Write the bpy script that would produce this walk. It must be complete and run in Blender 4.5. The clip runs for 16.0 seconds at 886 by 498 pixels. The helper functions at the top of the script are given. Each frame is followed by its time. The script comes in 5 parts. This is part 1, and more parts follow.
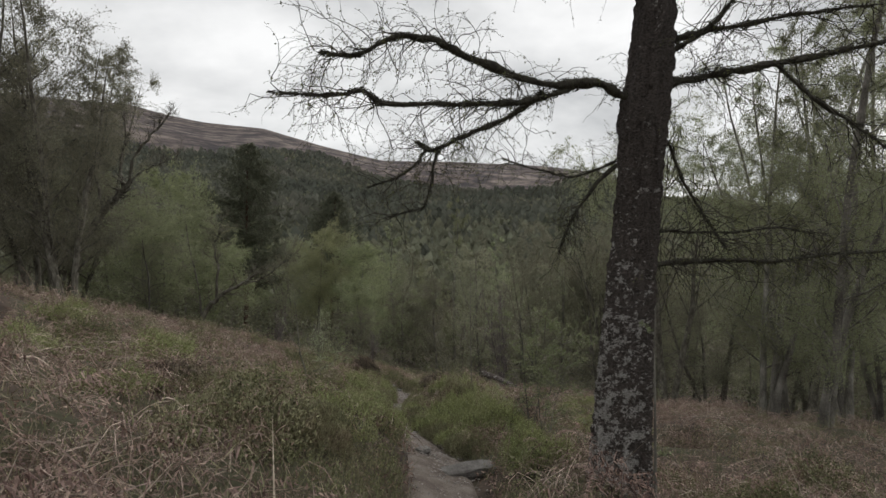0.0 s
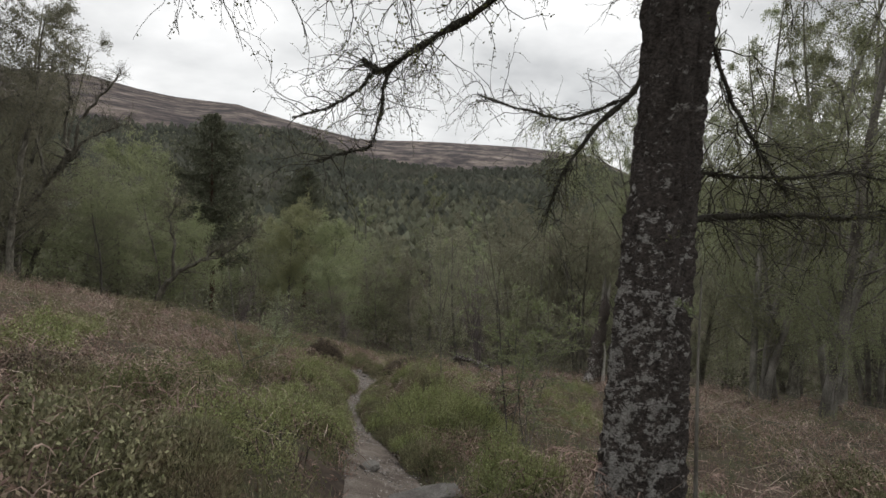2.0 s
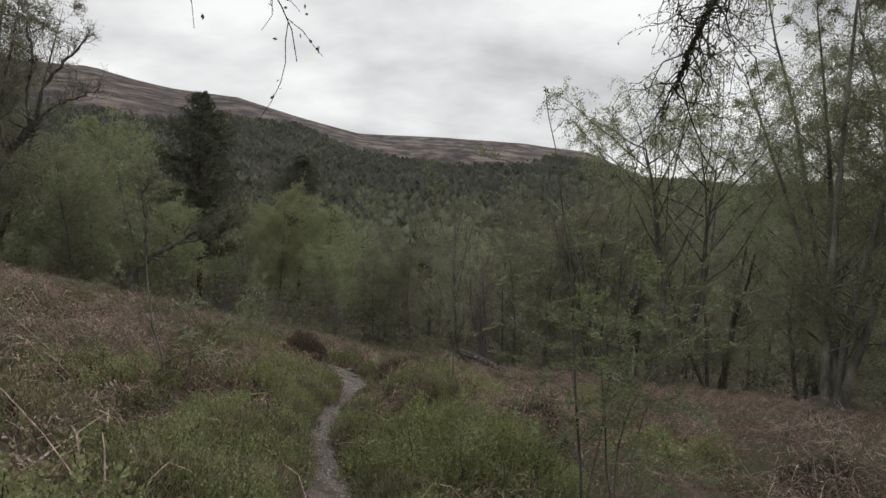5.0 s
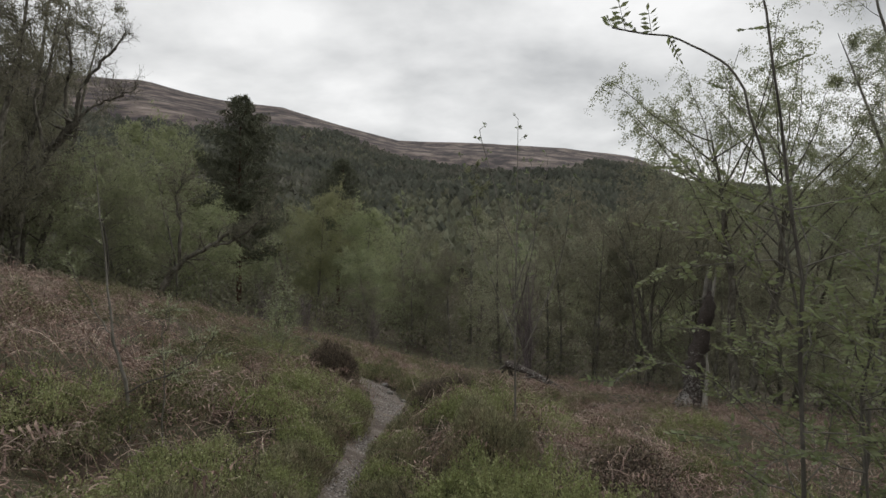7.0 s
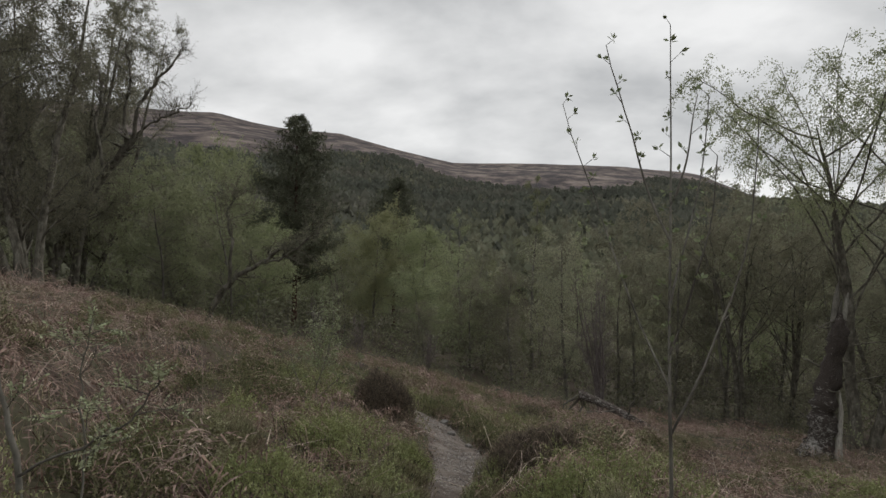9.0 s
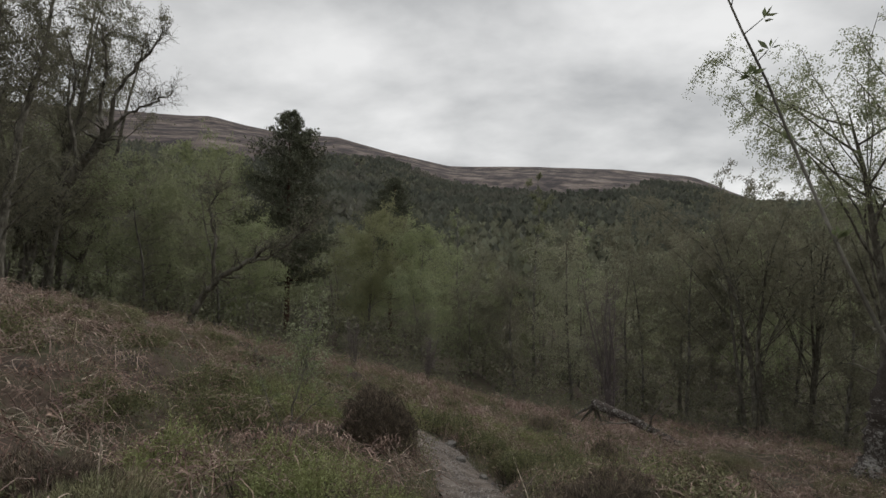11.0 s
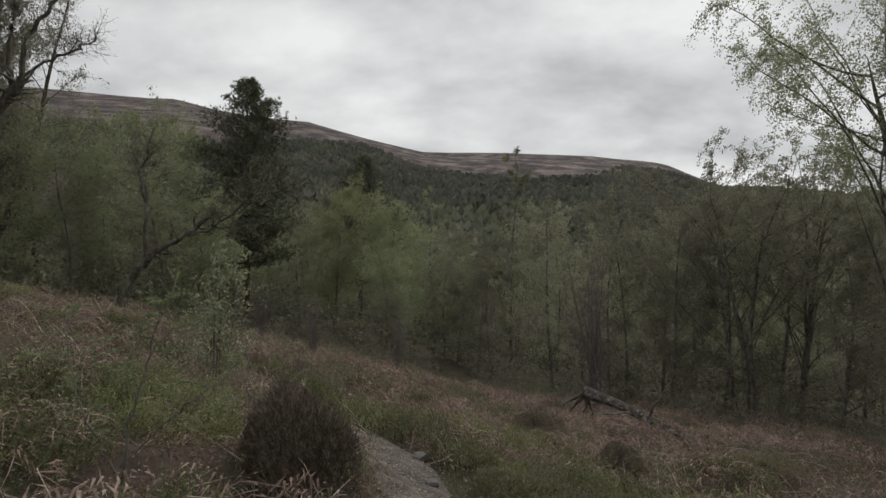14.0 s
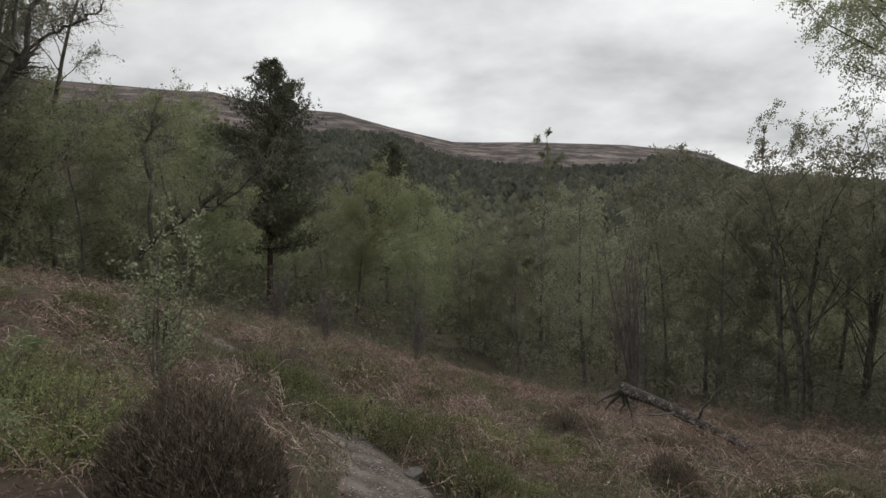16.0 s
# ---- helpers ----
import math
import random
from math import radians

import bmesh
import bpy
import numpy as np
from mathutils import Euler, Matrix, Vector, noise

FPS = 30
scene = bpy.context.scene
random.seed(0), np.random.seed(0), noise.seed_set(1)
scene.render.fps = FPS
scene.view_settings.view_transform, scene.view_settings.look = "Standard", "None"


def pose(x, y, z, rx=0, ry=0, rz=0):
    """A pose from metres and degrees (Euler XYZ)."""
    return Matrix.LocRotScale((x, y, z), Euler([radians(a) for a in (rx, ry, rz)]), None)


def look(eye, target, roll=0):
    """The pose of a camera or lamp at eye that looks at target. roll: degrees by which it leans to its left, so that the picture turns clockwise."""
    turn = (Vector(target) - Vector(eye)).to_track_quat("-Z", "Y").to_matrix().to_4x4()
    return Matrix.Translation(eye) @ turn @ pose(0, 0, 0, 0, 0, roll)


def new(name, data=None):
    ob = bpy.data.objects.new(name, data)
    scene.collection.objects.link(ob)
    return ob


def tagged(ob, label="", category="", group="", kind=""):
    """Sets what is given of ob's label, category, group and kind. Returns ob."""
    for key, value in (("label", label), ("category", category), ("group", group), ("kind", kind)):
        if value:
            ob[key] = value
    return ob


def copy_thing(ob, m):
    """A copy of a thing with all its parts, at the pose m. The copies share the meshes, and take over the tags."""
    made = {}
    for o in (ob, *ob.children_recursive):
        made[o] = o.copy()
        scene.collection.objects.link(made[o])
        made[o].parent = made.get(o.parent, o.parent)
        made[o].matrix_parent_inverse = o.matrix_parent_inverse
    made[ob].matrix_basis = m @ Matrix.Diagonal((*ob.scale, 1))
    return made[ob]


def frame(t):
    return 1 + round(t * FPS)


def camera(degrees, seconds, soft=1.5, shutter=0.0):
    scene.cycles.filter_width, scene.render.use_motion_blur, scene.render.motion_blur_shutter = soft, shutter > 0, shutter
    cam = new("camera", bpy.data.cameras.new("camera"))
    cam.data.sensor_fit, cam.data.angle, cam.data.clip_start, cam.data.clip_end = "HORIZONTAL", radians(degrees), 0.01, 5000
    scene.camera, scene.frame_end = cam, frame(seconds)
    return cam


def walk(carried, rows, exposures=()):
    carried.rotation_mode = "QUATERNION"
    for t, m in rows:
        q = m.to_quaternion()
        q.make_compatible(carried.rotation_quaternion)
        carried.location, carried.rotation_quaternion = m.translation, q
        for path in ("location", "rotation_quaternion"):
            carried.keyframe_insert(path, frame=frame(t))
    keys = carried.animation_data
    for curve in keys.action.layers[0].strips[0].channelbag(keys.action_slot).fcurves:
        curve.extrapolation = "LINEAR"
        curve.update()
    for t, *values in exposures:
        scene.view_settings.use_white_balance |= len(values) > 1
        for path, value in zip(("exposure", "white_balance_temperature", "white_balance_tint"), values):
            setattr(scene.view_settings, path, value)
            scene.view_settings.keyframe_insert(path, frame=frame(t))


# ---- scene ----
cam = camera(80.2, 16.0)
METRES, EYE, TILT, LEAN, TURN = 16.0, 1.6, 0.0, 0.0, 0.0
ROWS = [
    (0.0, 0.0, 0.0, 0.0, -0.0, 0.0, -0.0),
    (0.5, 0.0083, 0.0225, -0.0057, -1.66, -1.26, -0.02),
    (1.0, 0.0129, 0.0465, -0.0082, -2.16, -1.69, -0.28),
    (1.5, 0.0152, 0.0763, -0.0119, -2.39, -2.01, -0.45),
    (2.0, 0.0158, 0.1094, -0.0163, -2.39, -2.09, -0.47),
    (2.5, 0.01, 0.1466, -0.0229, -2.51, -2.14, -0.65),
    (3.0, 0.0093, 0.1808, -0.0349, -2.52, -1.89, -0.73),
    (3.5, 0.0075, 0.2153, -0.0425, -2.53, -2.03, -1.07),
    (4.0, 0.012, 0.2482, -0.0497, -2.56, -2.29, -1.06),
    (6.5, 0.0052, 0.3908, -0.0737, -0.4, -2.61, -1.12),
    (7.0, 0.0015, 0.425, -0.0774, 1.84, -1.94, -0.92),
    (7.5, -0.0075, 0.4633, -0.082, 4.46, -1.18, -0.81),
    (8.0, -0.0081, 0.4975, -0.0855, 6.1, -0.54, -0.64),
    (8.5, -0.0152, 0.5292, -0.0906, 7.39, -0.0, -0.65),
    (9.0, -0.0246, 0.5623, -0.097, 7.81, 0.32, -0.59),
    (11.5, -0.0592, 0.7063, -0.1185, 7.04, 0.86, -0.23),
    (12.0, -0.0677, 0.7368, -0.1258, 5.66, 1.02, -0.17),
    (12.5, -0.0746, 0.765, -0.1334, 5.49, 0.92, -0.12),
    (13.0, -0.0714, 0.7938, -0.1374, 4.9, 0.4, -0.05),
    (13.5, -0.0728, 0.824, -0.1455, 4.64, -0.15, -0.25),
    (14.0, -0.0664, 0.8549, -0.1518, 4.56, -0.74, -0.16),
    (14.5, -0.0618, 0.8857, -0.1593, 4.68, -2.08, -0.2),
    (15.0, -0.0528, 0.9124, -0.1628, 5.11, -2.56, -0.2),
    (15.5, -0.054, 0.9364, -0.1692, 6.02, -2.36, -0.33),
    (16.0, -0.0556, 0.9668, -0.1761, 7.91, -1.78, -0.33),
]
walk(cam, [(t, pose(0, 0, EYE, TILT, LEAN, TURN) @ pose(METRES * x, METRES * y, METRES * z, 90 + pitch, roll, yaw)) for t, x, y, z, yaw, pitch, roll in ROWS],
     [(0, 0.06), (1, 0.18), (2.5, 0.18), (4, 0.08), (7, 0.0), (9, -0.11), (12.5, -0.2), (14, -0.16), (16, 0.0)])

# ---- world, sun ----
world = bpy.data.worlds.new("overcast_sky")
scene.world = world
world.use_nodes = True
wn, wl = world.node_tree.nodes, world.node_tree.links
wn.clear()
CLOUD_SHIFT = (0.35, 0.1, 0.22)
SUN_ELEV, SUN_AZ = radians(48), radians(40)
nish = wn.new("ShaderNodeTexSky")
nish.sky_type, nish.sun_disc, nish.sun_elevation, nish.sun_rotation = "NISHITA", False, SUN_ELEV, SUN_AZ
bg_sky = wn.new("ShaderNodeBackground")
bg_sky.inputs["Strength"].default_value = 0.05
wl.new(nish.outputs["Color"], bg_sky.inputs["Color"])
coord = wn.new("ShaderNodeTexCoord")
parts = wn.new("ShaderNodeSeparateXYZ")
wl.new(coord.outputs["Generated"], parts.inputs[0])
lift = wn.new("ShaderNodeMath")
lift.operation = "ADD"
lift.inputs[1].default_value = 0.42
wl.new(parts.outputs["Z"], lift.inputs[0])
level = wn.new("ShaderNodeMath")
level.operation = "MAXIMUM"
level.inputs[1].default_value = 0.12
wl.new(lift.outputs[0], level.inputs[0])
flat = wn.new("ShaderNodeVectorMath")
flat.operation = "DIVIDE"
wl.new(coord.outputs["Generated"], flat.inputs[0])
wl.new(level.outputs[0], flat.inputs[1])
stretch = wn.new("ShaderNodeMapping")
stretch.inputs["Scale"].default_value = (0.8, 1.0, 1.0)
stretch.inputs["Location"].default_value = CLOUD_SHIFT
wl.new(flat.outputs[0], stretch.inputs["Vector"])
cloud = wn.new("ShaderNodeTexNoise")
cloud.inputs["Scale"].default_value, cloud.inputs["Detail"].default_value, cloud.inputs["Roughness"].default_value = 2.6, 6.0, 0.5
cloud.inputs["Distortion"].default_value = 0.1
wl.new(stretch.outputs["Vector"], cloud.inputs["Vector"])
ramp = wn.new("ShaderNodeValToRGB")
ramp.color_ramp.elements[0].position, ramp.color_ramp.elements[0].color = 0.33, (0.45, 0.46, 0.468, 1)
ramp.color_ramp.elements[1].position, ramp.color_ramp.elements[1].color = 0.66, (0.98, 0.98, 0.975, 1)
mid = ramp.color_ramp.elements.new(0.5)
mid.color = (0.74, 0.745, 0.745, 1)
wl.new(cloud.outputs["Fac"], ramp.inputs["Fac"])
bg_cloud = wn.new("ShaderNodeBackground")
bg_cloud.inputs["Strength"].default_value = 1.03
wl.new(ramp.outputs["Color"], bg_cloud.inputs["Color"])
cover = wn.new("ShaderNodeMixShader")
cover.inputs["Fac"].default_value = 0.92
wl.new(bg_sky.outputs[0], cover.inputs[1])
wl.new(bg_cloud.outputs[0], cover.inputs[2])
wout = wn.new("ShaderNodeOutputWorld")
wl.new(cover.outputs[0], wout.inputs["Surface"])

sun_data = bpy.data.lights.new("sun", "SUN")
sun_data.energy, sun_data.angle, sun_data.color = 1.15, radians(25), (1.0, 0.96, 0.9)
sun = new("sun", sun_data)
sun.matrix_world = look((math.sin(SUN_AZ) * 50, math.cos(SUN_AZ) * 50, 56), (0, 0, 0))

# ---- materials ----


def material(name, colors, scale=8.0, rough=0.85, bump=0.3, fine=60.0, per="none", translucent=0.0, spread=0.25, stretch_z=1.0):
    """A procedural surface: colours blended by noise at two scales, with relief; per: 'object' or 'island' varies the value."""
    m = bpy.data.materials.new(name)
    m.use_nodes = True
    n, l = m.node_tree.nodes, m.node_tree.links
    b = n["Principled BSDF"]
    b.inputs["Roughness"].default_value = rough
    b.inputs["Specular IOR Level"].default_value = 0.25
    tc = n.new("ShaderNodeTexCoord")
    mp = n.new("ShaderNodeMapping")
    mp.inputs["Scale"].default_value = (1, 1, stretch_z)
    l.new(tc.outputs["Object"], mp.inputs["Vector"])
    big = n.new("ShaderNodeTexNoise")
    big.inputs["Scale"].default_value, big.inputs["Detail"].default_value = scale, 4
    l.new(mp.outputs["Vector"], big.inputs["Vector"])
    small = n.new("ShaderNodeTexNoise")
    small.inputs["Scale"].default_value, small.inputs["Detail"].default_value = fine, 3
    l.new(mp.outputs["Vector"], small.inputs["Vector"])
    rp = n.new("ShaderNodeValToRGB")
    e = rp.color_ramp.elements
    e[0].position, e[0].color = 0.32, (*colors[0], 1)
    e[1].position, e[1].color = 0.68, (*colors[-1], 1)
    for i, c in enumerate(colors[1:-1]):
        k = e.new(0.32 + 0.36 * (i + 1) / (len(colors) - 1))
        k.color = (*c, 1)
    l.new(big.outputs["Fac"], rp.inputs["Fac"])
    hsv = n.new("ShaderNodeHueSaturation")
    l.new(rp.outputs["Color"], hsv.inputs["Color"])
    val = n.new("ShaderNodeMapRange")
    val.inputs["To Min"].default_value, val.inputs["To Max"].default_value = 1 - spread * 1.4, 1 + spread * 1.4
    val.inputs["From Min"].default_value, val.inputs["From Max"].default_value = 0.25, 0.75
    l.new(small.outputs["Fac"], val.inputs["Value"])
    if per == "none":
        l.new(val.outputs[0], hsv.inputs["Value"])
    else:
        src = n.new("ShaderNodeObjectInfo" if per == "object" else "ShaderNodeNewGeometry")
        rnd = src.outputs["Random" if per == "object" else "Random Per Island"]
        v2 = n.new("ShaderNodeMapRange")
        v2.inputs["To Min"].default_value, v2.inputs["To Max"].default_value = 1 - spread, 1 + spread
        l.new(rnd, v2.inputs["Value"])
        mul = n.new("ShaderNodeMath")
        mul.operation = "MULTIPLY"
        l.new(val.outputs[0], mul.inputs[0])
        l.new(v2.outputs[0], mul.inputs[1])
        l.new(mul.outputs[0], hsv.inputs["Value"])
        h2 = n.new("ShaderNodeMapRange")
        h2.inputs["To Min"].default_value, h2.inputs["To Max"].default_value = 0.485, 0.515
        l.new(rnd, h2.inputs["Value"])
        l.new(h2.outputs[0], hsv.inputs["Hue"])
    l.new(hsv.outputs["Color"], b.inputs["Base Color"])
    if bump:
        bp = n.new("ShaderNodeBump")
        bp.inputs["Strength"].default_value, bp.inputs["Distance"].default_value = bump, 0.02
        l.new(small.outputs["Fac"], bp.inputs["Height"])
        l.new(bp.outputs["Normal"], b.inputs["Normal"])
    if translucent:
        tr = n.new("ShaderNodeBsdfTranslucent")
        l.new(hsv.outputs["Color"], tr.inputs["Color"])
        mx = n.new("ShaderNodeMixShader")
        mx.inputs["Fac"].default_value = translucent
        l.new(b.outputs[0], mx.inputs[1])
        l.new(tr.outputs[0], mx.inputs[2])
        l.new(mx.outputs[0], n["Material Output"].inputs["Surface"])
    return m


def birch_bark():
    """Dark fissured birch bark with pale papery patches and horizontal lenticels."""
    m = bpy.data.materials.new("birch_bark")
    m.use_nodes = True
    n, l = m.node_tree.nodes, m.node_tree.links
    b = n["Principled BSDF"]
    b.inputs["Roughness"].default_value = 0.9
    tc = n.new("ShaderNodeTexCoord")
    mp = n.new("ShaderNodeMapping")
    mp.inputs["Scale"].default_value = (1, 1, 1.5)
    l.new(tc.outputs["Object"], mp.inputs["Vector"])

    def noise_tex(scale, detail, rough=0.55):
        t = n.new("ShaderNodeTexNoise")
        t.inputs["Scale"].default_value, t.inputs["Detail"].default_value, t.inputs["Roughness"].default_value = scale, detail, rough
        l.new(mp.outputs["Vector"], t.inputs["Vector"])
        return t

    def ramp_of(fac, p0, c0, p1, c1):
        r = n.new("ShaderNodeValToRGB")
        r.color_ramp.elements[0].position, r.color_ramp.elements[0].color = p0, (*c0, 1)
        r.color_ramp.elements[1].position, r.color_ramp.elements[1].color = p1, (*c1, 1)
        l.new(fac, r.inputs["Fac"])
        return r

    crust = noise_tex(34, 7, 0.75)
    dark = ramp_of(crust.outputs["Fac"], 0.4, (0.028, 0.021, 0.018), 0.7, (0.165, 0.136, 0.118))
    patch = noise_tex(5.6, 8, 0.8)
    flecks = noise_tex(17, 5, 0.7)
    blend = n.new("ShaderNodeMath")
    blend.operation = "MULTIPLY_ADD"
    blend.inputs[1].default_value = 0.42
    l.new(flecks.outputs["Fac"], blend.inputs[0])
    half = n.new("ShaderNodeMath")
    half.operation = "MULTIPLY"
    half.inputs[1].default_value = 0.75
    l.new(patch.outputs["Fac"], half.inputs[0])
    l.new(half.outputs[0], blend.inputs[2])
    # the papery bark has stayed on low down and on the weather side
    geo = n.new("ShaderNodeNewGeometry")
    side = n.new("ShaderNodeVectorMath")
    side.operation = "DOT_PRODUCT"
    side.inputs[1].default_value = (-0.75, -0.6, 0)
    l.new(geo.outputs["Normal"], side.inputs[0])
    xyz = n.new("ShaderNodeSeparateXYZ")
    l.new(tc.outputs["Object"], xyz.inputs[0])
    low = n.new("ShaderNodeMapRange")
    low.inputs["From Min"].default_value, low.inputs["From Max"].default_value = 0.2, 2.6
    low.inputs["To Min"].default_value, low.inputs["To Max"].default_value = 0.07, -0.045
    l.new(xyz.outputs["Z"], low.inputs["Value"])
    weather = n.new("ShaderNodeMath")
    weather.operation = "MULTIPLY_ADD"
    weather.inputs[1].default_value = 0.06
    l.new(side.outputs["Value"], weather.inputs[0])
    l.new(low.outputs[0], weather.inputs[2])
    peel = n.new("ShaderNodeMath")
    l.new(blend.outputs[0], peel.inputs[0])
    l.new(weather.outputs[0], peel.inputs[1])
    mask = ramp_of(peel.outputs[0], 0.69, (0, 0, 0), 0.715, (1, 1, 1))
    fleck = noise_tex(70, 4)
    pale = ramp_of(fleck.outputs["Fac"], 0.35, (0.2, 0.185, 0.17), 0.62, (0.5, 0.48, 0.45))
    mix = n.new("ShaderNodeMix")
    mix.data_type = "RGBA"
    l.new(mask.outputs["Color"], mix.inputs["Factor"])
    l.new(dark.outputs["Color"], mix.inputs["A"])
    l.new(pale.outputs["Color"], mix.inputs["B"])
    l.new(mix.outputs["Result"], b.inputs["Base Color"])
    bp = n.new("ShaderNodeBump")
    bp.inputs["Strength"].default_value, bp.inputs["Distance"].default_value = 1.0, 0.05
    l.new(crust.outputs["Fac"], bp.inputs["Height"])
    l.new(bp.outputs["Normal"], b.inputs["Normal"])
    return m


BARK = birch_bark()
TWIG = material("mossy_twig", [(0.034, 0.03, 0.025), (0.075, 0.07, 0.052)], 12, 0.9, 0.4)
GREY_BARK = material("grey_bark", [(0.08, 0.072, 0.062), (0.16, 0.15, 0.13), (0.24, 0.225, 0.2)], 3, 0.9, 0.6, 30, per="object", stretch_z=0.5)
LICHEN = material("moss_and_lichen", [(0.022, 0.02, 0.016), (0.05, 0.048, 0.034), (0.12, 0.12, 0.1)], 14, 0.95, 0, 60, per="island", spread=0.4)
PURPLE_BARK = material("purple_bark", [(0.125, 0.105, 0.102), (0.21, 0.182, 0.176)], 3, 0.9, 0.3, 30)
PALE_WOOD = material("pale_wood", [(0.3, 0.28, 0.25), (0.45, 0.43, 0.39)], 4, 0.8, 0.4, 30, stretch_z=0.3)
SCRUB = material("scrub_leaf", [(0.155, 0.162, 0.108), (0.225, 0.225, 0.15)], 0.15, 0.8, 0, 2, per="island", translucent=0.4, spread=0.25)
PINE_BARK = material("pine_bark", [(0.05, 0.035, 0.028), (0.12, 0.07, 0.05)], 4, 0.9, 0.6, 25, stretch_z=0.5)
LEAF_BIRCH = material("birch_leaf", [(0.255, 0.275, 0.165), (0.325, 0.345, 0.21)], 0.3, 0.7, 0, per="object", translucent=0.58, spread=0.32)
LEAF_OLIVE = material("olive_leaf", [(0.24, 0.24, 0.17), (0.315, 0.305, 0.22)], 0.3, 0.7, 0, per="object", translucent=0.58, spread=0.32)
LEAF_FRESH = material("fresh_leaf", [(0.29, 0.31, 0.175), (0.345, 0.365, 0.21)], 0.5, 0.7, 0, per="object", translucent=0.62, spread=0.1)
MOSSY = material("mossy_bark", [(0.06, 0.055, 0.044), (0.125, 0.115, 0.092), (0.21, 0.198, 0.168)], 5, 0.9, 0.7, 22, stretch_z=0.5)
LEAF_ROWAN = material("rowan_leaf", [(0.17, 0.205, 0.11), (0.25, 0.28, 0.16)], 3, 0.6, 0, per="island", translucent=0.35)
LEAF_NEW = material("new_rowan_leaf", [(0.175, 0.205, 0.105), (0.26, 0.285, 0.155)], 3, 0.6, 0, per="island", translucent=0.45)
LEAF_PALE = material("pale_leaf", [(0.27, 0.3, 0.175), (0.36, 0.385, 0.245)], 3, 0.5, 0, per="island", translucent=0.35)
BUDS = material("birch_bud", [(0.10, 0.10, 0.05), (0.15, 0.16, 0.06)], 3, 0.7, 0, per="island", translucent=0.2)
NEEDLE = material("pine_needle", [(0.11, 0.118, 0.08), (0.165, 0.17, 0.115)], 2, 0.7, 0, per="island")
FAR_CONIFER = material("far_conifer", [(0.115, 0.123, 0.1), (0.15, 0.157, 0.125), (0.19, 0.185, 0.15)], 0.012, 0.9, 0, 0.06, per="island", spread=0.16)
FAR_BIRCH = material("far_birchwood", [(0.18, 0.187, 0.135), (0.235, 0.238, 0.166)], 0.02, 0.9, 0, 0.2, per="island", spread=0.18)
FROND = material("dead_bracken", [(0.155, 0.1, 0.082), (0.265, 0.183, 0.154), (0.39, 0.3, 0.255)], 1.1, 0.85, 0, 25, per="island", translucent=0.2, spread=0.42)
TANGLE = material("bracken_strand", [(0.155, 0.102, 0.082), (0.3, 0.217, 0.182), (0.48, 0.395, 0.34)], 1.3, 0.8, 0, 25, per="island", spread=0.45)
STRAW = material("straw_stem", [(0.24, 0.19, 0.15), (0.5, 0.43, 0.35)], 2.5, 0.7, 0, 30, per="island", spread=0.35)
BILBERRY = material("bilberry_leaf", [(0.125, 0.13, 0.068), (0.19, 0.195, 0.1), (0.25, 0.235, 0.15)], 1.2, 0.6, 0, 20, per="island", translucent=0.35, spread=0.4)
BILBERRY_FRESH = material("fresh_bilberry_leaf", [(0.19, 0.215, 0.095), (0.28, 0.3, 0.14), (0.34, 0.345, 0.185)], 2.5, 0.6, 0, 20, per="island", translucent=0.35, spread=0.35)
HEATHER = material("heather", [(0.16, 0.16, 0.094), (0.245, 0.235, 0.14), (0.26, 0.205, 0.15)], 4.0, 0.85, 0, 20, per="island", spread=0.4)
HEATHER_DARK = material("dark_heather", [(0.13, 0.108, 0.084), (0.205, 0.165, 0.128)], 5.0, 0.9, 0, 20, per="island", spread=0.45)
GRASS = material("rough_grass", [(0.14, 0.15, 0.08), (0.25, 0.235, 0.15)], 1.8, 0.7, 0, 20, per="island", translucent=0.25, spread=0.35)
GRAVEL = material("gritty_path", [(0.085, 0.068, 0.057), (0.14, 0.116, 0.1), (0.205, 0.18, 0.16)], 3.5, 0.95, 0.8, 70)
GRIT = material("loose_grit", [(0.14, 0.124, 0.112), (0.36, 0.335, 0.315)], 30, 0.9, 0, 80, per="island", spread=0.4)
STONE = material("grey_stone", [(0.11, 0.102, 0.094), (0.22, 0.21, 0.195)], 9, 0.85, 0.6, 80, per="object")


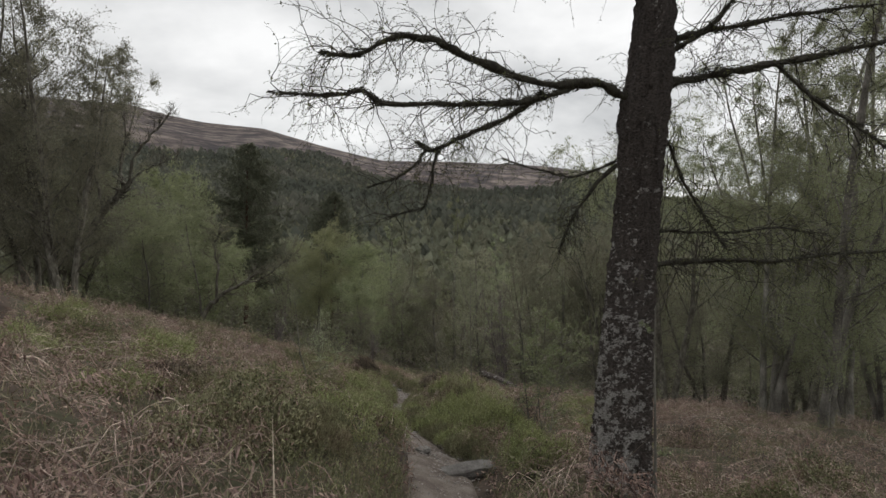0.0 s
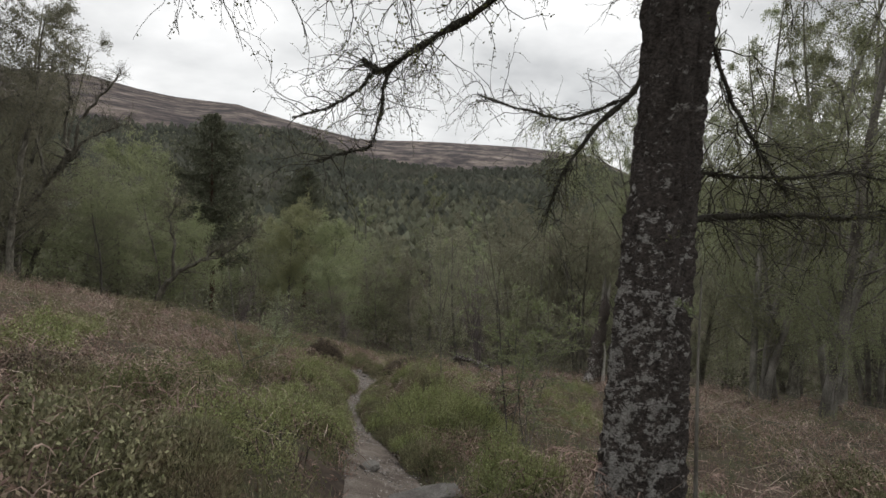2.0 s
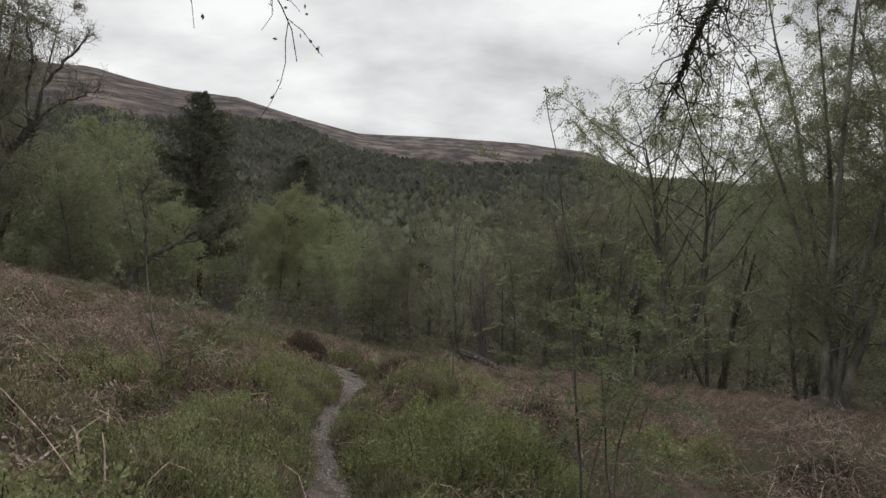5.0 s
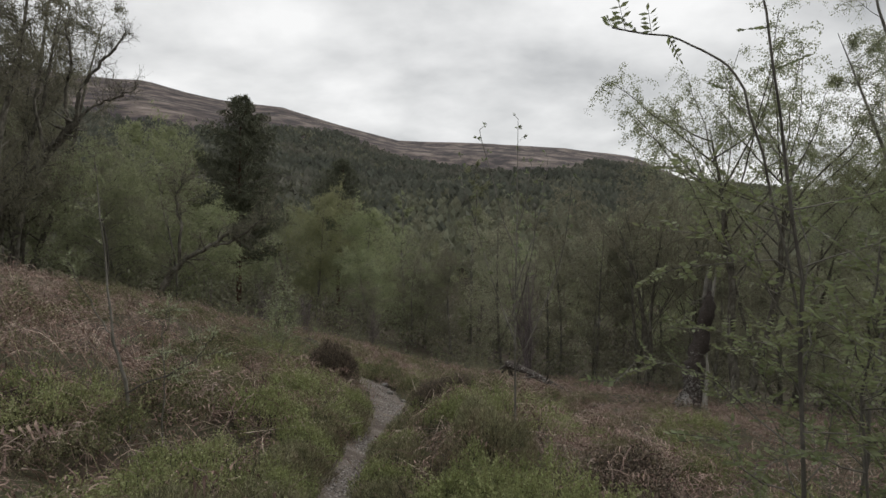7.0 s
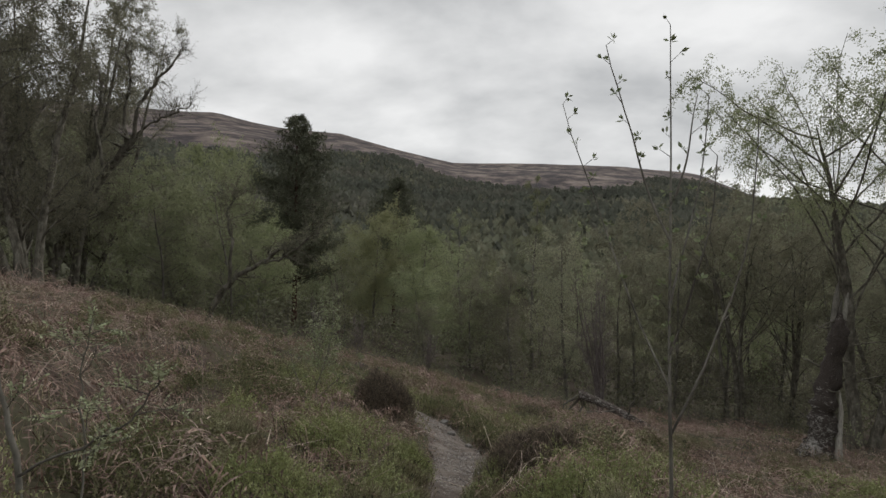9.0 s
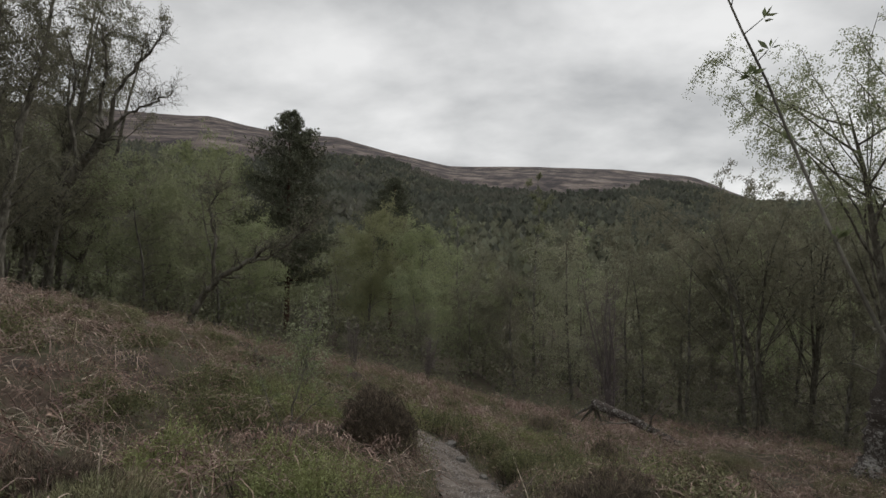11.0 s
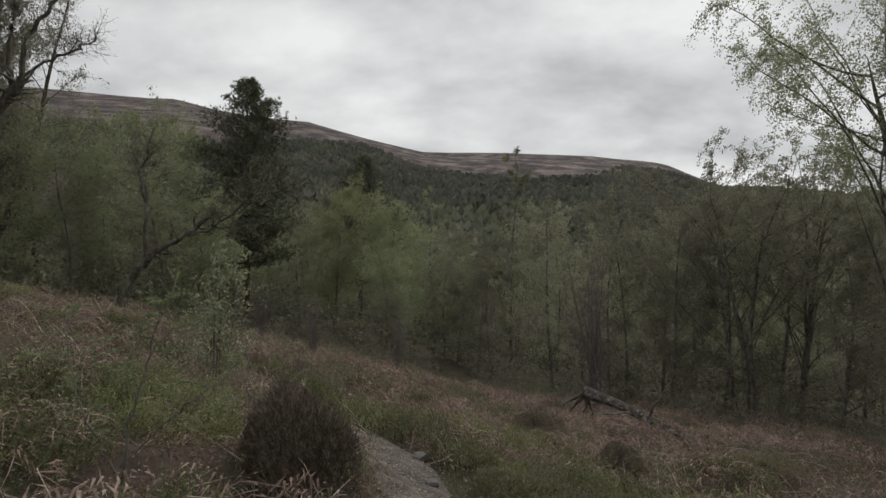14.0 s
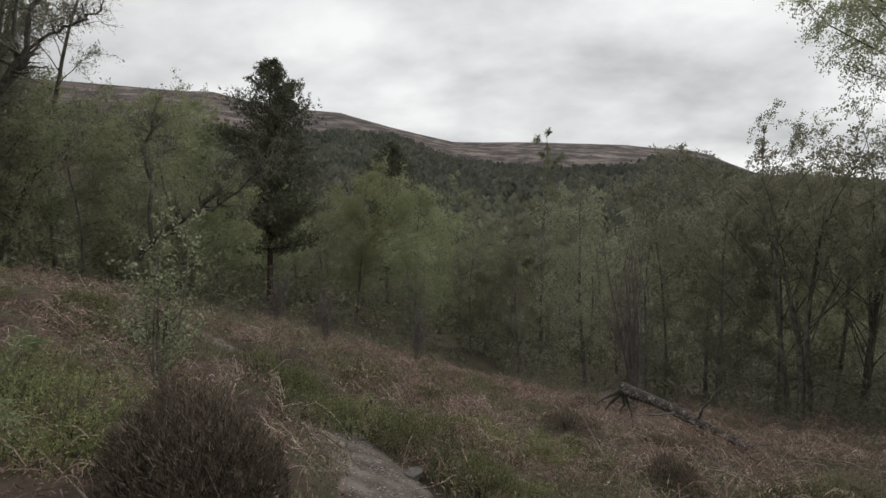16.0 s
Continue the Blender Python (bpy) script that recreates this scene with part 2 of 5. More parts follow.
def ground_material():
    """Leaf litter, soil and moss near by; heather moor with pale grass and scree above the far woods."""
    m = material("hill_ground", [(0.038, 0.029, 0.023), (0.078, 0.058, 0.045), (0.062, 0.062, 0.036), (0.1, 0.075, 0.06)], 0.9, 0.95, 0.6, 14)
    n, l = m.node_tree.nodes, m.node_tree.links
    b = n["Principled BSDF"]
    near = b.inputs["Base Color"].links[0].from_socket
    geo = n.new("ShaderNodeNewGeometry")
    sep = n.new("ShaderNodeSeparateXYZ")
    l.new(geo.outputs["Position"], sep.inputs[0])
    high = n.new("ShaderNodeMapRange")
    high.inputs["From Min"].default_value, high.inputs["From Max"].default_value = 20, 60
    l.new(sep.outputs["Z"], high.inputs["Value"])
    mp = n.new("ShaderNodeMapping")
    mp.inputs["Scale"].default_value = (0.022, 0.01, 0.03)
    l.new(geo.outputs["Position"], mp.inputs["Vector"])
    t = n.new("ShaderNodeTexNoise")
    t.inputs["Scale"].default_value, t.inputs["Detail"].default_value, t.inputs["Roughness"].default_value = 1.3, 9, 0.7
    l.new(mp.outputs["Vector"], t.inputs["Vector"])
    r = n.new("ShaderNodeValToRGB")
    e = r.color_ramp.elements
    e[0].position, e[0].color = 0.42, (0.03, 0.024, 0.027, 1)
    e[1].position, e[1].color = 0.7, (0.27, 0.225, 0.2, 1)
    k = e.new(0.49)
    k.color = (0.075, 0.058, 0.055, 1)
    k = e.new(0.555)
    k.color = (0.14, 0.112, 0.098, 1)
    l.new(t.outputs["Fac"], r.inputs["Fac"])
    mix = n.new("ShaderNodeMix")
    mix.data_type = "RGBA"
    l.new(high.outputs[0], mix.inputs["Factor"])
    l.new(near, mix.inputs["A"])
    l.new(r.outputs["Color"], mix.inputs["B"])
    l.new(mix.outputs["Result"], b.inputs["Base Color"])
    return m


GROUND = ground_material()

# ---- mesh helpers ----
rng = np.random.default_rng(7)


def raw_mesh(name, verts, faces, mat, smooth=False):
    """A mesh from arrays: verts (n, 3) and faces (m, k), all with k corners."""
    verts, faces = np.asarray(verts, np.float32), np.asarray(faces, np.int32)
    me = bpy.data.meshes.new(name)
    k = faces.shape[1]
    me.vertices.add(len(verts))
    me.vertices.foreach_set("co", verts.ravel())
    me.loops.add(faces.size)
    me.loops.foreach_set("vertex_index", faces.ravel())
    me.polygons.add(len(faces))
    me.polygons.foreach_set("loop_start", np.arange(0, faces.size, k, dtype=np.int32))
    me.polygons.foreach_set("loop_total", np.full(len(faces), k, np.int32))
    if smooth:
        me.polygons.foreach_set("use_smooth", np.ones(len(faces), bool))
    me.update(calc_edges=True)
    me.materials.append(mat)
    return me


def part(name, me, parent, label="", kind=""):
    ob = new(name, me)
    ob.parent = parent
    return tagged(ob, label, kind=kind)


class Tubes:
    """Collects tapered tubes into one mesh."""

    def __init__(self):
        self.v, self.f, self.n = [], [], 0

    def add(self, pts, radii, sides=5, rough=0.0):
        pts = np.asarray(pts, float)
        radii = np.broadcast_to(np.asarray(radii, float), (len(pts),))
        d = np.gradient(pts, axis=0)
        d /= np.linalg.norm(d, axis=1)[:, None] + 1e-9
        ref = np.where(np.abs(d[:, 2:3]) > 0.9, np.array([[1.0, 0, 0]]), np.array([[0, 0, 1.0]]))
        a = np.cross(d, ref)
        a /= np.linalg.norm(a, axis=1)[:, None] + 1e-9
        b = np.cross(d, a)
        ang = np.arange(sides) * 2 * np.pi / sides
        rr = radii[:, None] * (1 + rough * rng.uniform(-1, 1, (len(pts), sides)))
        ring = pts[:, None] + rr[..., None] * (np.cos(ang)[None, :, None] * a[:, None] + np.sin(ang)[None, :, None] * b[:, None])
        self.v.append(ring.reshape(-1, 3))
        i = np.arange(len(pts) - 1)[:, None] * sides
        j = np.arange(sides)[None]
        k = (j + 1) % sides
        q = np.stack([i + j, i + k, i + sides + k, i + sides + j], -1).reshape(-1, 4) + self.n
        self.f.append(q)
        self.n += len(pts) * sides

    def mesh(self, name, mat, smooth=True):
        return raw_mesh(name, np.concatenate(self.v), np.concatenate(self.f), mat, smooth)


def unit(n):
    v = rng.normal(size=(n, 3))
    return v / np.linalg.norm(v, axis=1)[:, None]


def leaves(centres, size, flat=0.0, slim=0.55, axis=None):
    """Arrays of one folded diamond leaf at each centre; size is the length, flat pulls the leaves level."""
    c = np.asarray(centres, float)
    n = len(c)
    size = np.broadcast_to(np.asarray(size, float), (n,)) * rng.uniform(0.7, 1.3, n)
    u = unit(n) if axis is None else axis + 0.5 * unit(n)
    u[:, 2] *= 1 - flat
    u /= np.linalg.norm(u, axis=1)[:, None]
    w = np.cross(u, unit(n))
    w[:, 2] *= 1 - flat
    w /= np.linalg.norm(w, axis=1)[:, None] + 1e-9
    h = size[:, None] / 2
    v = np.stack([c - u * h, c + w * h * slim, c + u * h, c - w * h * slim], 1).reshape(-1, 3)
    return v, np.arange(4 * n).reshape(-1, 4)


def blades(base, tip, width):
    """Arrays of one thin triangle for each base and tip."""
    n = len(base)
    d = tip - base
    s = np.cross(d, unit(n))
    s /= np.linalg.norm(s, axis=1)[:, None] + 1e-9
    w = np.broadcast_to(np.asarray(width, float), (n,))[:, None] / 2
    v = np.stack([base - s * w, base + s * w, tip], 1).reshape(-1, 3)
    return v, np.arange(3 * n).reshape(-1, 3)


def sprigs(base, way, length, per, leaf, slim=0.5):
    """Arrays of small leaves set along upright sprigs."""
    n = len(base)
    t = (np.arange(per) + 0.6) / per
    pts = base[:, None] + way[:, None] * np.broadcast_to(length, (n,))[:, None, None] * t[None, :, None]
    size = np.repeat(np.broadcast_to(leaf, (n,)), per) * np.tile(1.15 - 0.4 * t, n)
    pts = pts.reshape(-1, 3) + rng.normal(size=(n * per, 3)) * size[:, None] * 0.3
    return leaves(pts, size, slim=slim, axis=np.repeat(way, per, 0) * 0.8 + 0.6 * unit(n * per))


def ribbons(lines, width):
    """Arrays of a narrow strip along each of the lines (n, k, 3)."""
    n, k = lines.shape[:2]
    d = lines[:, -1] - lines[:, 0]
    s = np.cross(d, unit(n))
    s /= np.linalg.norm(s, axis=1)[:, None] + 1e-9
    w = (np.broadcast_to(width, (n,)) / 2)[:, None, None] * np.linspace(1, 0.5, k)[None, :, None]
    v = np.stack([lines - s[:, None] * w, lines + s[:, None] * w], 2).reshape(-1, 3)
    i = (np.arange(n)[:, None] * 2 * k + 2 * np.arange(k - 1)[None]).reshape(-1, 1)
    return v, np.concatenate([i, i + 1, i + 3, i + 2], 1)


# ---- lie of the land ----
def lattice(ix, iy, seed):
    h = (ix.astype(np.int64) * 374761393 + iy.astype(np.int64) * 668265263 + seed * 1442695041) & 0xFFFFFFFF
    h = ((h ^ (h >> 13)) * 1274126177) & 0xFFFFFFFF
    return ((h ^ (h >> 16)) & 0xFFFF) / 65535.0


def vnoise(x, y, size, seed=0):
    """Smooth value noise, -1 to 1, with cells of that size."""
    x, y = np.asarray(x, float) / size, np.asarray(y, float) / size
    ix, iy = np.floor(x), np.floor(y)
    fx, fy = x - ix, y - iy
    fx, fy = fx * fx * (3 - 2 * fx), fy * fy * (3 - 2 * fy)
    a, b = lattice(ix, iy, seed), lattice(ix + 1, iy, seed)
    c, d = lattice(ix, iy + 1, seed), lattice(ix + 1, iy + 1, seed)
    return 2 * ((a * (1 - fx) + b * fx) * (1 - fy) + (c * (1 - fx) + d * fx) * fy) - 1


def smooth(x, a, b):
    t = np.clip((x - a) / (b - a), 0, 1)
    return t * t * (3 - 2 * t)


PATH_Y = [-30, -4, 0, 4, 6.5, 9, 11, 13, 15, 17, 19, 21, 23, 25, 27, 30]
PATH_X = [0.4, 0.1, 0.1, 0.15, 0.02, -0.45, -0.98, -1.15, -1.1, -1.2, -1.5, -2.3, -3.9, -6.0, -8.4, -12]


def path_half(y):
    """Half the width of bare path: pinched where the growth closes in, wider lower down."""
    return 0.34 - 0.19 * smooth(y, 8.2, 10.6) * (1 - smooth(y, 13.5, 16)) + 0.1 * smooth(y, 16, 19)


def path_x(y):
    return np.interp(y, PATH_Y, PATH_X)


RIDGE_AZ = [-180, -90, -50, -32, -22.6, -17.8, -10.9, -2.9, 6.8, 13, 18.9, 24.2, 31.2, 44, 70, 120, 180]
RIDGE_EL = [6, 5, 4.0, 3.6, 5.5, 7.7, 8.9, 9.35, 9.55, 10.9, 12.25, 12.4, 13.3, 12.6, 11, 8, 6]


def ground_z(x, y, fine=True):
    x, y = np.asarray(x, float), np.asarray(y, float)
    along = np.interp(y, [-60, 0, 16, 30, 48, 70, 110, 160], [10, 0, -2.88, -6.3, -10.4, -12.8, -14.5, -15])
    u = x - np.interp(y, [-30, 6.5, 13, 17, 40], [0.1, 0.1, -1.0, -1.3, -1.6])
    p = x - path_x(y)
    left = 6.5 * (1 - np.exp(-0.33 * np.clip(-u, 0, None) / 6.5))
    right = -0.085 * np.clip(u, 0, 60)
    bank = 0.38 * smooth(u, 0.3, 0.95) * (1 - smooth(u, 1.3, 5)) * smooth(y, 10, 12) * (1 - smooth(y, 17, 22))
    near = along + left + right + bank
    r = np.hypot(x, y)
    az = np.degrees(np.arctan2(-x, y))
    el = np.interp(az, RIDGE_AZ, RIDGE_EL)
    rim = np.interp(az, [-180, -30, -16, 180], [700, 700, 1350, 1350])
    top = rim * np.tan(np.radians(el)) * (1 + 0.012 * vnoise(x, y, 130, 5))
    f = np.clip((r - 110) / (rim - 110), 0, 1.12)
    far = -15 + (top + 15) * f ** 1.1 + 9 * vnoise(x, y, 220, 3) * smooth(r, 120, 500) * (1 - smooth(r, rim * 0.8, rim))
    behind = np.clip(r - rim * 1.02, 0, None)
    far = far - behind * 0.08
    w = smooth(r, 55, 150)
    z = near * (1 - w) + far * w
    if fine:
        close = 1 - smooth(r, 60, 120)
        off = smooth(np.abs(p), 0.3, 1.6)
        z = z + close * (0.28 * vnoise(x, y, 3.7, 1) + 0.28 * vnoise(x, y, 1.4, 2) + 0.1 * vnoise(x, y, 0.6, 4)) * (0.15 + 0.85 * off)
        on_path = 1 - smooth(np.abs(p) - path_half(y), 0.0, 0.28)
        z = z - 0.1 * on_path * (y < 31) * (y > -31)
    return z


def path_level(x, y):
    return ground_z(x, y, False) - 0.02 + 0.042 * vnoise(x, y, 3.7, 1) + 0.042 * vnoise(x, y, 1.4, 2) + 0.015 * vnoise(x, y, 0.6, 4)


def at(x, y):
    return float(ground_z(x, y))


def sheet():
    """One sheet of ground out to the far hills, finest round the path."""
    n = 380
    s = np.linspace(-1, 1, n)
    gx, gy = np.meshgrid(6 * np.sinh(7.0 * s), 11 + 6 * np.sinh(7.0 * s), indexing="ij")
    v = np.stack([gx, gy, ground_z(gx, gy)], -1).reshape(-1, 3)
    i = (np.arange(n - 1)[:, None] * n + np.arange(n - 1)[None]).ravel()
    f = np.stack([i, i + n, i + n + 1, i + 1], -1)
    ob = new("ground", raw_mesh("ground", v, f, GROUND, True))
    tagged(ob, "rough hillside of brown litter and moss falling into a valley", "ground", kind="structure")


def footpath():
    """The trodden strip, with an uneven edge."""
    ys = np.arange(-12, 29.5, 0.12)
    xs = path_x(ys)
    xs = np.convolve(np.pad(xs, 9, mode="edge"), np.ones(19) / 19, mode="valid")
    d = np.stack([np.gradient(xs), np.gradient(ys)], -1)
    d /= np.linalg.norm(d, axis=1)[:, None]
    nrm = np.stack([d[:, 1], -d[:, 0]], -1)
    k = np.linspace(-1, 1, 13)
    wl_ = path_half(ys) + 0.06 + 0.1 * vnoise(ys, 0 * ys, 0.9, 11)
    wr_ = path_half(ys) + 0.06 + 0.1 * vnoise(ys, 0 * ys + 9, 0.8, 12)
    half = np.where(k[None] < 0, wl_[:, None], wr_[:, None]) * k[None]
    px, py = xs[:, None] + nrm[:, :1] * half, ys[:, None] + nrm[:, 1:] * half
    pz = path_level(px, py) + 0.012 * vnoise(px, py, 0.42, 13) + 0.008 * vnoise(px, py, 0.16, 14) - 0.10 * smooth(np.abs(k), 0.75, 1.0)[None] * 0.5
    v = np.stack([px, py, pz], -1).reshape(-1, 3)
    m, w = px.shape
    i = (np.arange(m - 1)[:, None] * w + np.arange(w - 1)[None]).ravel()
    f = np.stack([i, i + w, i + w + 1, i + 1], -1)
    ob = new("path", raw_mesh("path", v, f, GRAVEL, True))
    tagged(ob, "narrow trodden footpath of grey grit and soil", "path", kind="structure")


sheet()
footpath()

# ---- trees ----


def wander(start, direction, length, n, wobble, droop=0.0, rise=0.0):
    """A branch's line: n points from start, turning at random, pulled down by droop or up by rise."""
    p, d = np.array(start, float), np.array(direction, float)
    d /= np.linalg.norm(d)
    out = [p.copy()]
    for i in range(n - 1):
        d = d + wobble * rng.normal(size=3) + np.array([0, 0, rise - droop * (i + 1) / n])
        d /= np.linalg.norm(d)
        p = p + d * length / (n - 1)
        out.append(p.copy())
    return np.array(out)


def along(line, t):
    k = t * (len(line) - 1)
    i = min(int(k), len(line) - 2)
    return line[i] + (line[i + 1] - line[i]) * (k - i), line[i + 1] - line[i]


def broadleaf(height, radius, stems=1, bare=0.3, limbs=16, spread=0.32, twigs=7, per_twig=14, leaf=0.09, droop=0.5, lean=(0, 0), bark=GREY_BARK,
              leaf_mat=LEAF_BIRCH, name="birch_tree", fill=1.0, wob=0.05, steep=0.0, seg=5, dome=False, twig_wood=True, scatter_leaf=0.03, twig_r=0.008, hang=0.0):
    """An open spring birch: tapered stems, rising limbs, hanging twigs and many small leaves."""
    root = new(name)
    wood, spots = Tubes(), []
    for s in range(stems):
        trunk = Tubes()
        a = rng.uniform(0, 6.28)
        off = 0.0 if stems == 1 else 0.22 * radius / 0.12
        h = height * (1 if s == 0 else rng.uniform(0.75, 0.98))
        base = (off * math.cos(a), off * math.sin(a), -0.3)
        line = wander(base, (lean[0] + 0.12 * (stems > 1) * math.cos(a), lean[1] + 0.12 * (stems > 1) * math.sin(a), 1), h + 0.3, 12, wob, rise=0.03)
        t = np.linspace(0, 1, 12)
        rad = radius * (1 - t) ** 0.8 + 0.008
        rad[0] *= 1.5
        trunk.add(line, rad, 8, 0.06)
        part("trunk", trunk.mesh("trunk", bark), root)
        for k in range(limbs):
            f = bare + (0.97 - bare) * (k + rng.uniform(0, 1)) / limbs
            p, _ = along(line, f)
            g = (f - bare) / (1 - bare)
            reach = h * spread * (1 - 0.75 * g) * min(1, 0.55 + 2.0 * g) * rng.uniform(0.6, 1.15)
            if dome:
                reach = h * spread * math.sqrt(max(0.06, 1 - (1.15 * g - 0.3) ** 2)) * rng.uniform(0.75, 1.1)
            b = rng.uniform(0, 6.28)
            d = (math.cos(b), math.sin(b), rng.uniform(0.35, 1.0) + steep)
            limb = wander(p, d, reach, 6, 0.16, droop=droop * 0.25, rise=0.08)
            r0 = max(0.012, radius * 0.42 * (1 - f))
            wood.add(limb, np.linspace(r0, 0.006, 6), 4)
            for _ in range(twigs):
                q, dd = along(limb, rng.uniform(0.25, 1))
                tw = wander(q, dd / np.linalg.norm(dd) + 0.8 * rng.normal(size=3), reach * rng.uniform(0.25, 0.55), seg, 0.22, droop=droop)
                if twig_wood:
                    wood.add(tw, np.linspace(twig_r, twig_r * 0.4, seg), 3)
                m = int(per_twig * fill)
                ts = rng.uniform(0.1, 1, m)
                pts = np.stack([np.interp(ts, np.linspace(0, 1, seg), tw[:, c]) for c in range(3)], -1)
                spots.append(pts + rng.normal(size=(m, 3)) * (reach * scatter_leaf + 0.03))
    part("branchwork", wood.mesh("branchwork", bark), root, kind="stuff")
    if spots and fill > 0:
        spots = np.concatenate(spots)
        v, f = leaves(spots, leaf, slim=0.42, axis=unit(len(spots)) - np.array([0, 0, hang])) if hang else leaves(spots, leaf)
        part("crown", raw_mesh("crown", v, f, leaf_mat), root, kind="stuff")
    return root


def fan_birch(height, radius, reach, stems=2, fork=0.4, limbs=15, twigs=24, per_twig=70, leaf=0.095, bark=MOSSY, leaf_mat=LEAF_BIRCH):
    """A tall birch whose stems open into a broom of steep limbs, with twigs hanging from a rounded crown."""
    root = new("birch_tree")
    wood, spots = Tubes(), []
    for s in range(stems):
        a = 3.0 + 2.6 * s
        lean = 0.05 if s else 0.02
        h = height * (1 - 0.08 * s)
        line = wander((0.35 * s * math.cos(a), 0.35 * s * math.sin(a), -0.3), (lean * math.cos(a), lean * math.sin(a), 1), h * 0.72, 14, 0.05, rise=0.02)
        t = np.linspace(0, 1, 14)
        trunk = Tubes()
        rad = radius * (1 - 0.12 * s) * (1 - t) ** 0.7 + 0.01
        rad[0] *= 1.6
        trunk.add(line, rad, 9, 0.1)
        part("trunk", trunk.mesh("trunk", bark), root)
        for k in range(limbs):
            f = fork + (0.96 - fork) * (k + rng.uniform(0, 1)) / limbs
            p, _ = along(line, f)
            b = 2.4 * k + rng.uniform(-0.5, 0.5)
            out = reach * rng.uniform(0.35, 1.0)
            rise = (h * rng.uniform(0.84, 1.0) - p[2]) * (1 - 0.3 * (out / reach) ** 2)
            limb = wander(p, (math.cos(b) * out * 1.7, math.sin(b) * out * 1.7, rise), math.hypot(out, rise), 11, 0.1, rise=0.02)
            wood.add(limb, np.linspace(radius * 0.2, 0.01, 11), 5)
            for _ in range(twigs):
                q, dd = along(limb, rng.uniform(0.3, 1) ** 0.8)
                tw = wander(q, dd / np.linalg.norm(dd) * 0.5 + 0.8 * rng.normal(size=3), rng.uniform(0.6, 2.2), 6, 0.2, droop=0.75)
                wood.add(tw, np.linspace(0.008, 0.003, 6), 3)
                ts = rng.uniform(0.1, 1, per_twig)
                spots.append(np.stack([np.interp(ts, np.linspace(0, 1, 6), tw[:, c]) for c in range(3)], -1) + rng.normal(size=(per_twig, 3)) * 0.1)
        for k in range(5):
            p, _ = along(line, rng.uniform(0.15, fork))
            b = rng.uniform(0, 6.28)
            limb = wander(p, (math.cos(b), math.sin(b), 0.25), reach * rng.uniform(0.35, 0.7), 7, 0.18, droop=0.25)
            wood.add(limb, np.linspace(0.035, 0.008, 7), 4)
            for _ in range(5):
                q, dd = along(limb, rng.uniform(0.3, 1))
                tw = wander(q, dd / np.linalg.norm(dd) + 0.7 * rng.normal(size=3), rng.uniform(0.4, 1.2), 5, 0.2, droop=0.3)
                wood.add(tw, np.linspace(0.01, 0.004, 5), 3)
                ts = rng.uniform(0.2, 1, 12)
                spots.append(np.stack([np.interp(ts, np.linspace(0, 1, 5), tw[:, c]) for c in range(3)], -1) + rng.normal(size=(12, 3)) * 0.08)
    part("branchwork", wood.mesh("branchwork", bark), root, kind="stuff")
    spots = np.concatenate(spots)
    v, f = leaves(spots, leaf, slim=0.5, axis=unit(len(spots)) - np.array([0, 0, 0.8]))
    part("crown", raw_mesh("crown", v, f, leaf_mat), root, kind="stuff")
    return root


def pine(height, radius, name="pine_tree", whorls=22, dense=1.0):
    """A Scots pine: straight trunk, whorls of limbs and tufts of needles, ragged outline."""
    root = new(name)
    trunk, wood, base, tip = Tubes(), Tubes(), [], []
    line = wander((0, 0, -0.4), (0.02, 0, 1), height + 0.4, 14, 0.015)
    trunk.add(line, radius * (1 - np.linspace(0, 1, 14)) ** 0.8 + 0.015, 9, 0.05)
    for k in range(whorls):
        f = 0.22 + 0.77 * k / whorls
        p, _ = along(line, f)
        g = (f - 0.22) / 0.78
        for j in range(rng.integers(4, 7)):
            b = rng.uniform(0, 6.28)
            reach = height * 0.225 * min(1, ((1 - f) * height / 7.0) ** 0.95) * rng.uniform(0.62, 1.15) + 0.15
            limb = wander(p, (math.cos(b), math.sin(b), rng.uniform(-0.05, 0.35) + 0.5 * g), reach, 5, 0.12, rise=0.05)
            wood.add(limb, np.linspace(max(0.015, radius * 0.25 * (1 - f)), 0.01, 5), 4)
            m = int((5 + reach * 8) * dense)
            ts = rng.uniform(0.25, 1.02, m)
            c = np.stack([np.interp(ts, np.linspace(0, 1, 5), limb[:, a]) for a in range(3)], -1) + rng.normal(size=(m, 3)) * (0.1 * reach + 0.1) * np.array([1, 1, 0.4])
            for a in range(9):
                base.append(c)
                tip.append(c + (unit(m) + np.array([0.2 * math.cos(b), 0.2 * math.sin(b), 0.45])) * rng.uniform(0.13, 0.3, (m, 1)))
    part("trunk", trunk.mesh("trunk", PINE_BARK), root)
    part("branchwork", wood.mesh("branchwork", PINE_BARK), root, kind="stuff")
    v, f = blades(np.concatenate(base), np.concatenate(tip), 0.06)
    part("crown", raw_mesh("crown", v, f, NEEDLE), root, kind="stuff")
    return root


def stand(ob, x, y, turn=0.0, size=1.0, sink=0.05, tall=1.0):
    """Sets a thing on the ground at x, y."""
    ob.matrix_basis = pose(x, y, at(x, y) - sink, 0, 0, turn) @ Matrix.Diagonal((size, size, size * tall, 1))
    return ob


def again(ob, x, y, turn=0.0, size=1.0, tall=1.0):
    m = pose(x, y, at(x, y) - 0.05, 0, 0, turn)
    c = copy_thing(ob, m)
    c.scale = (size, size, size * tall)
    return c


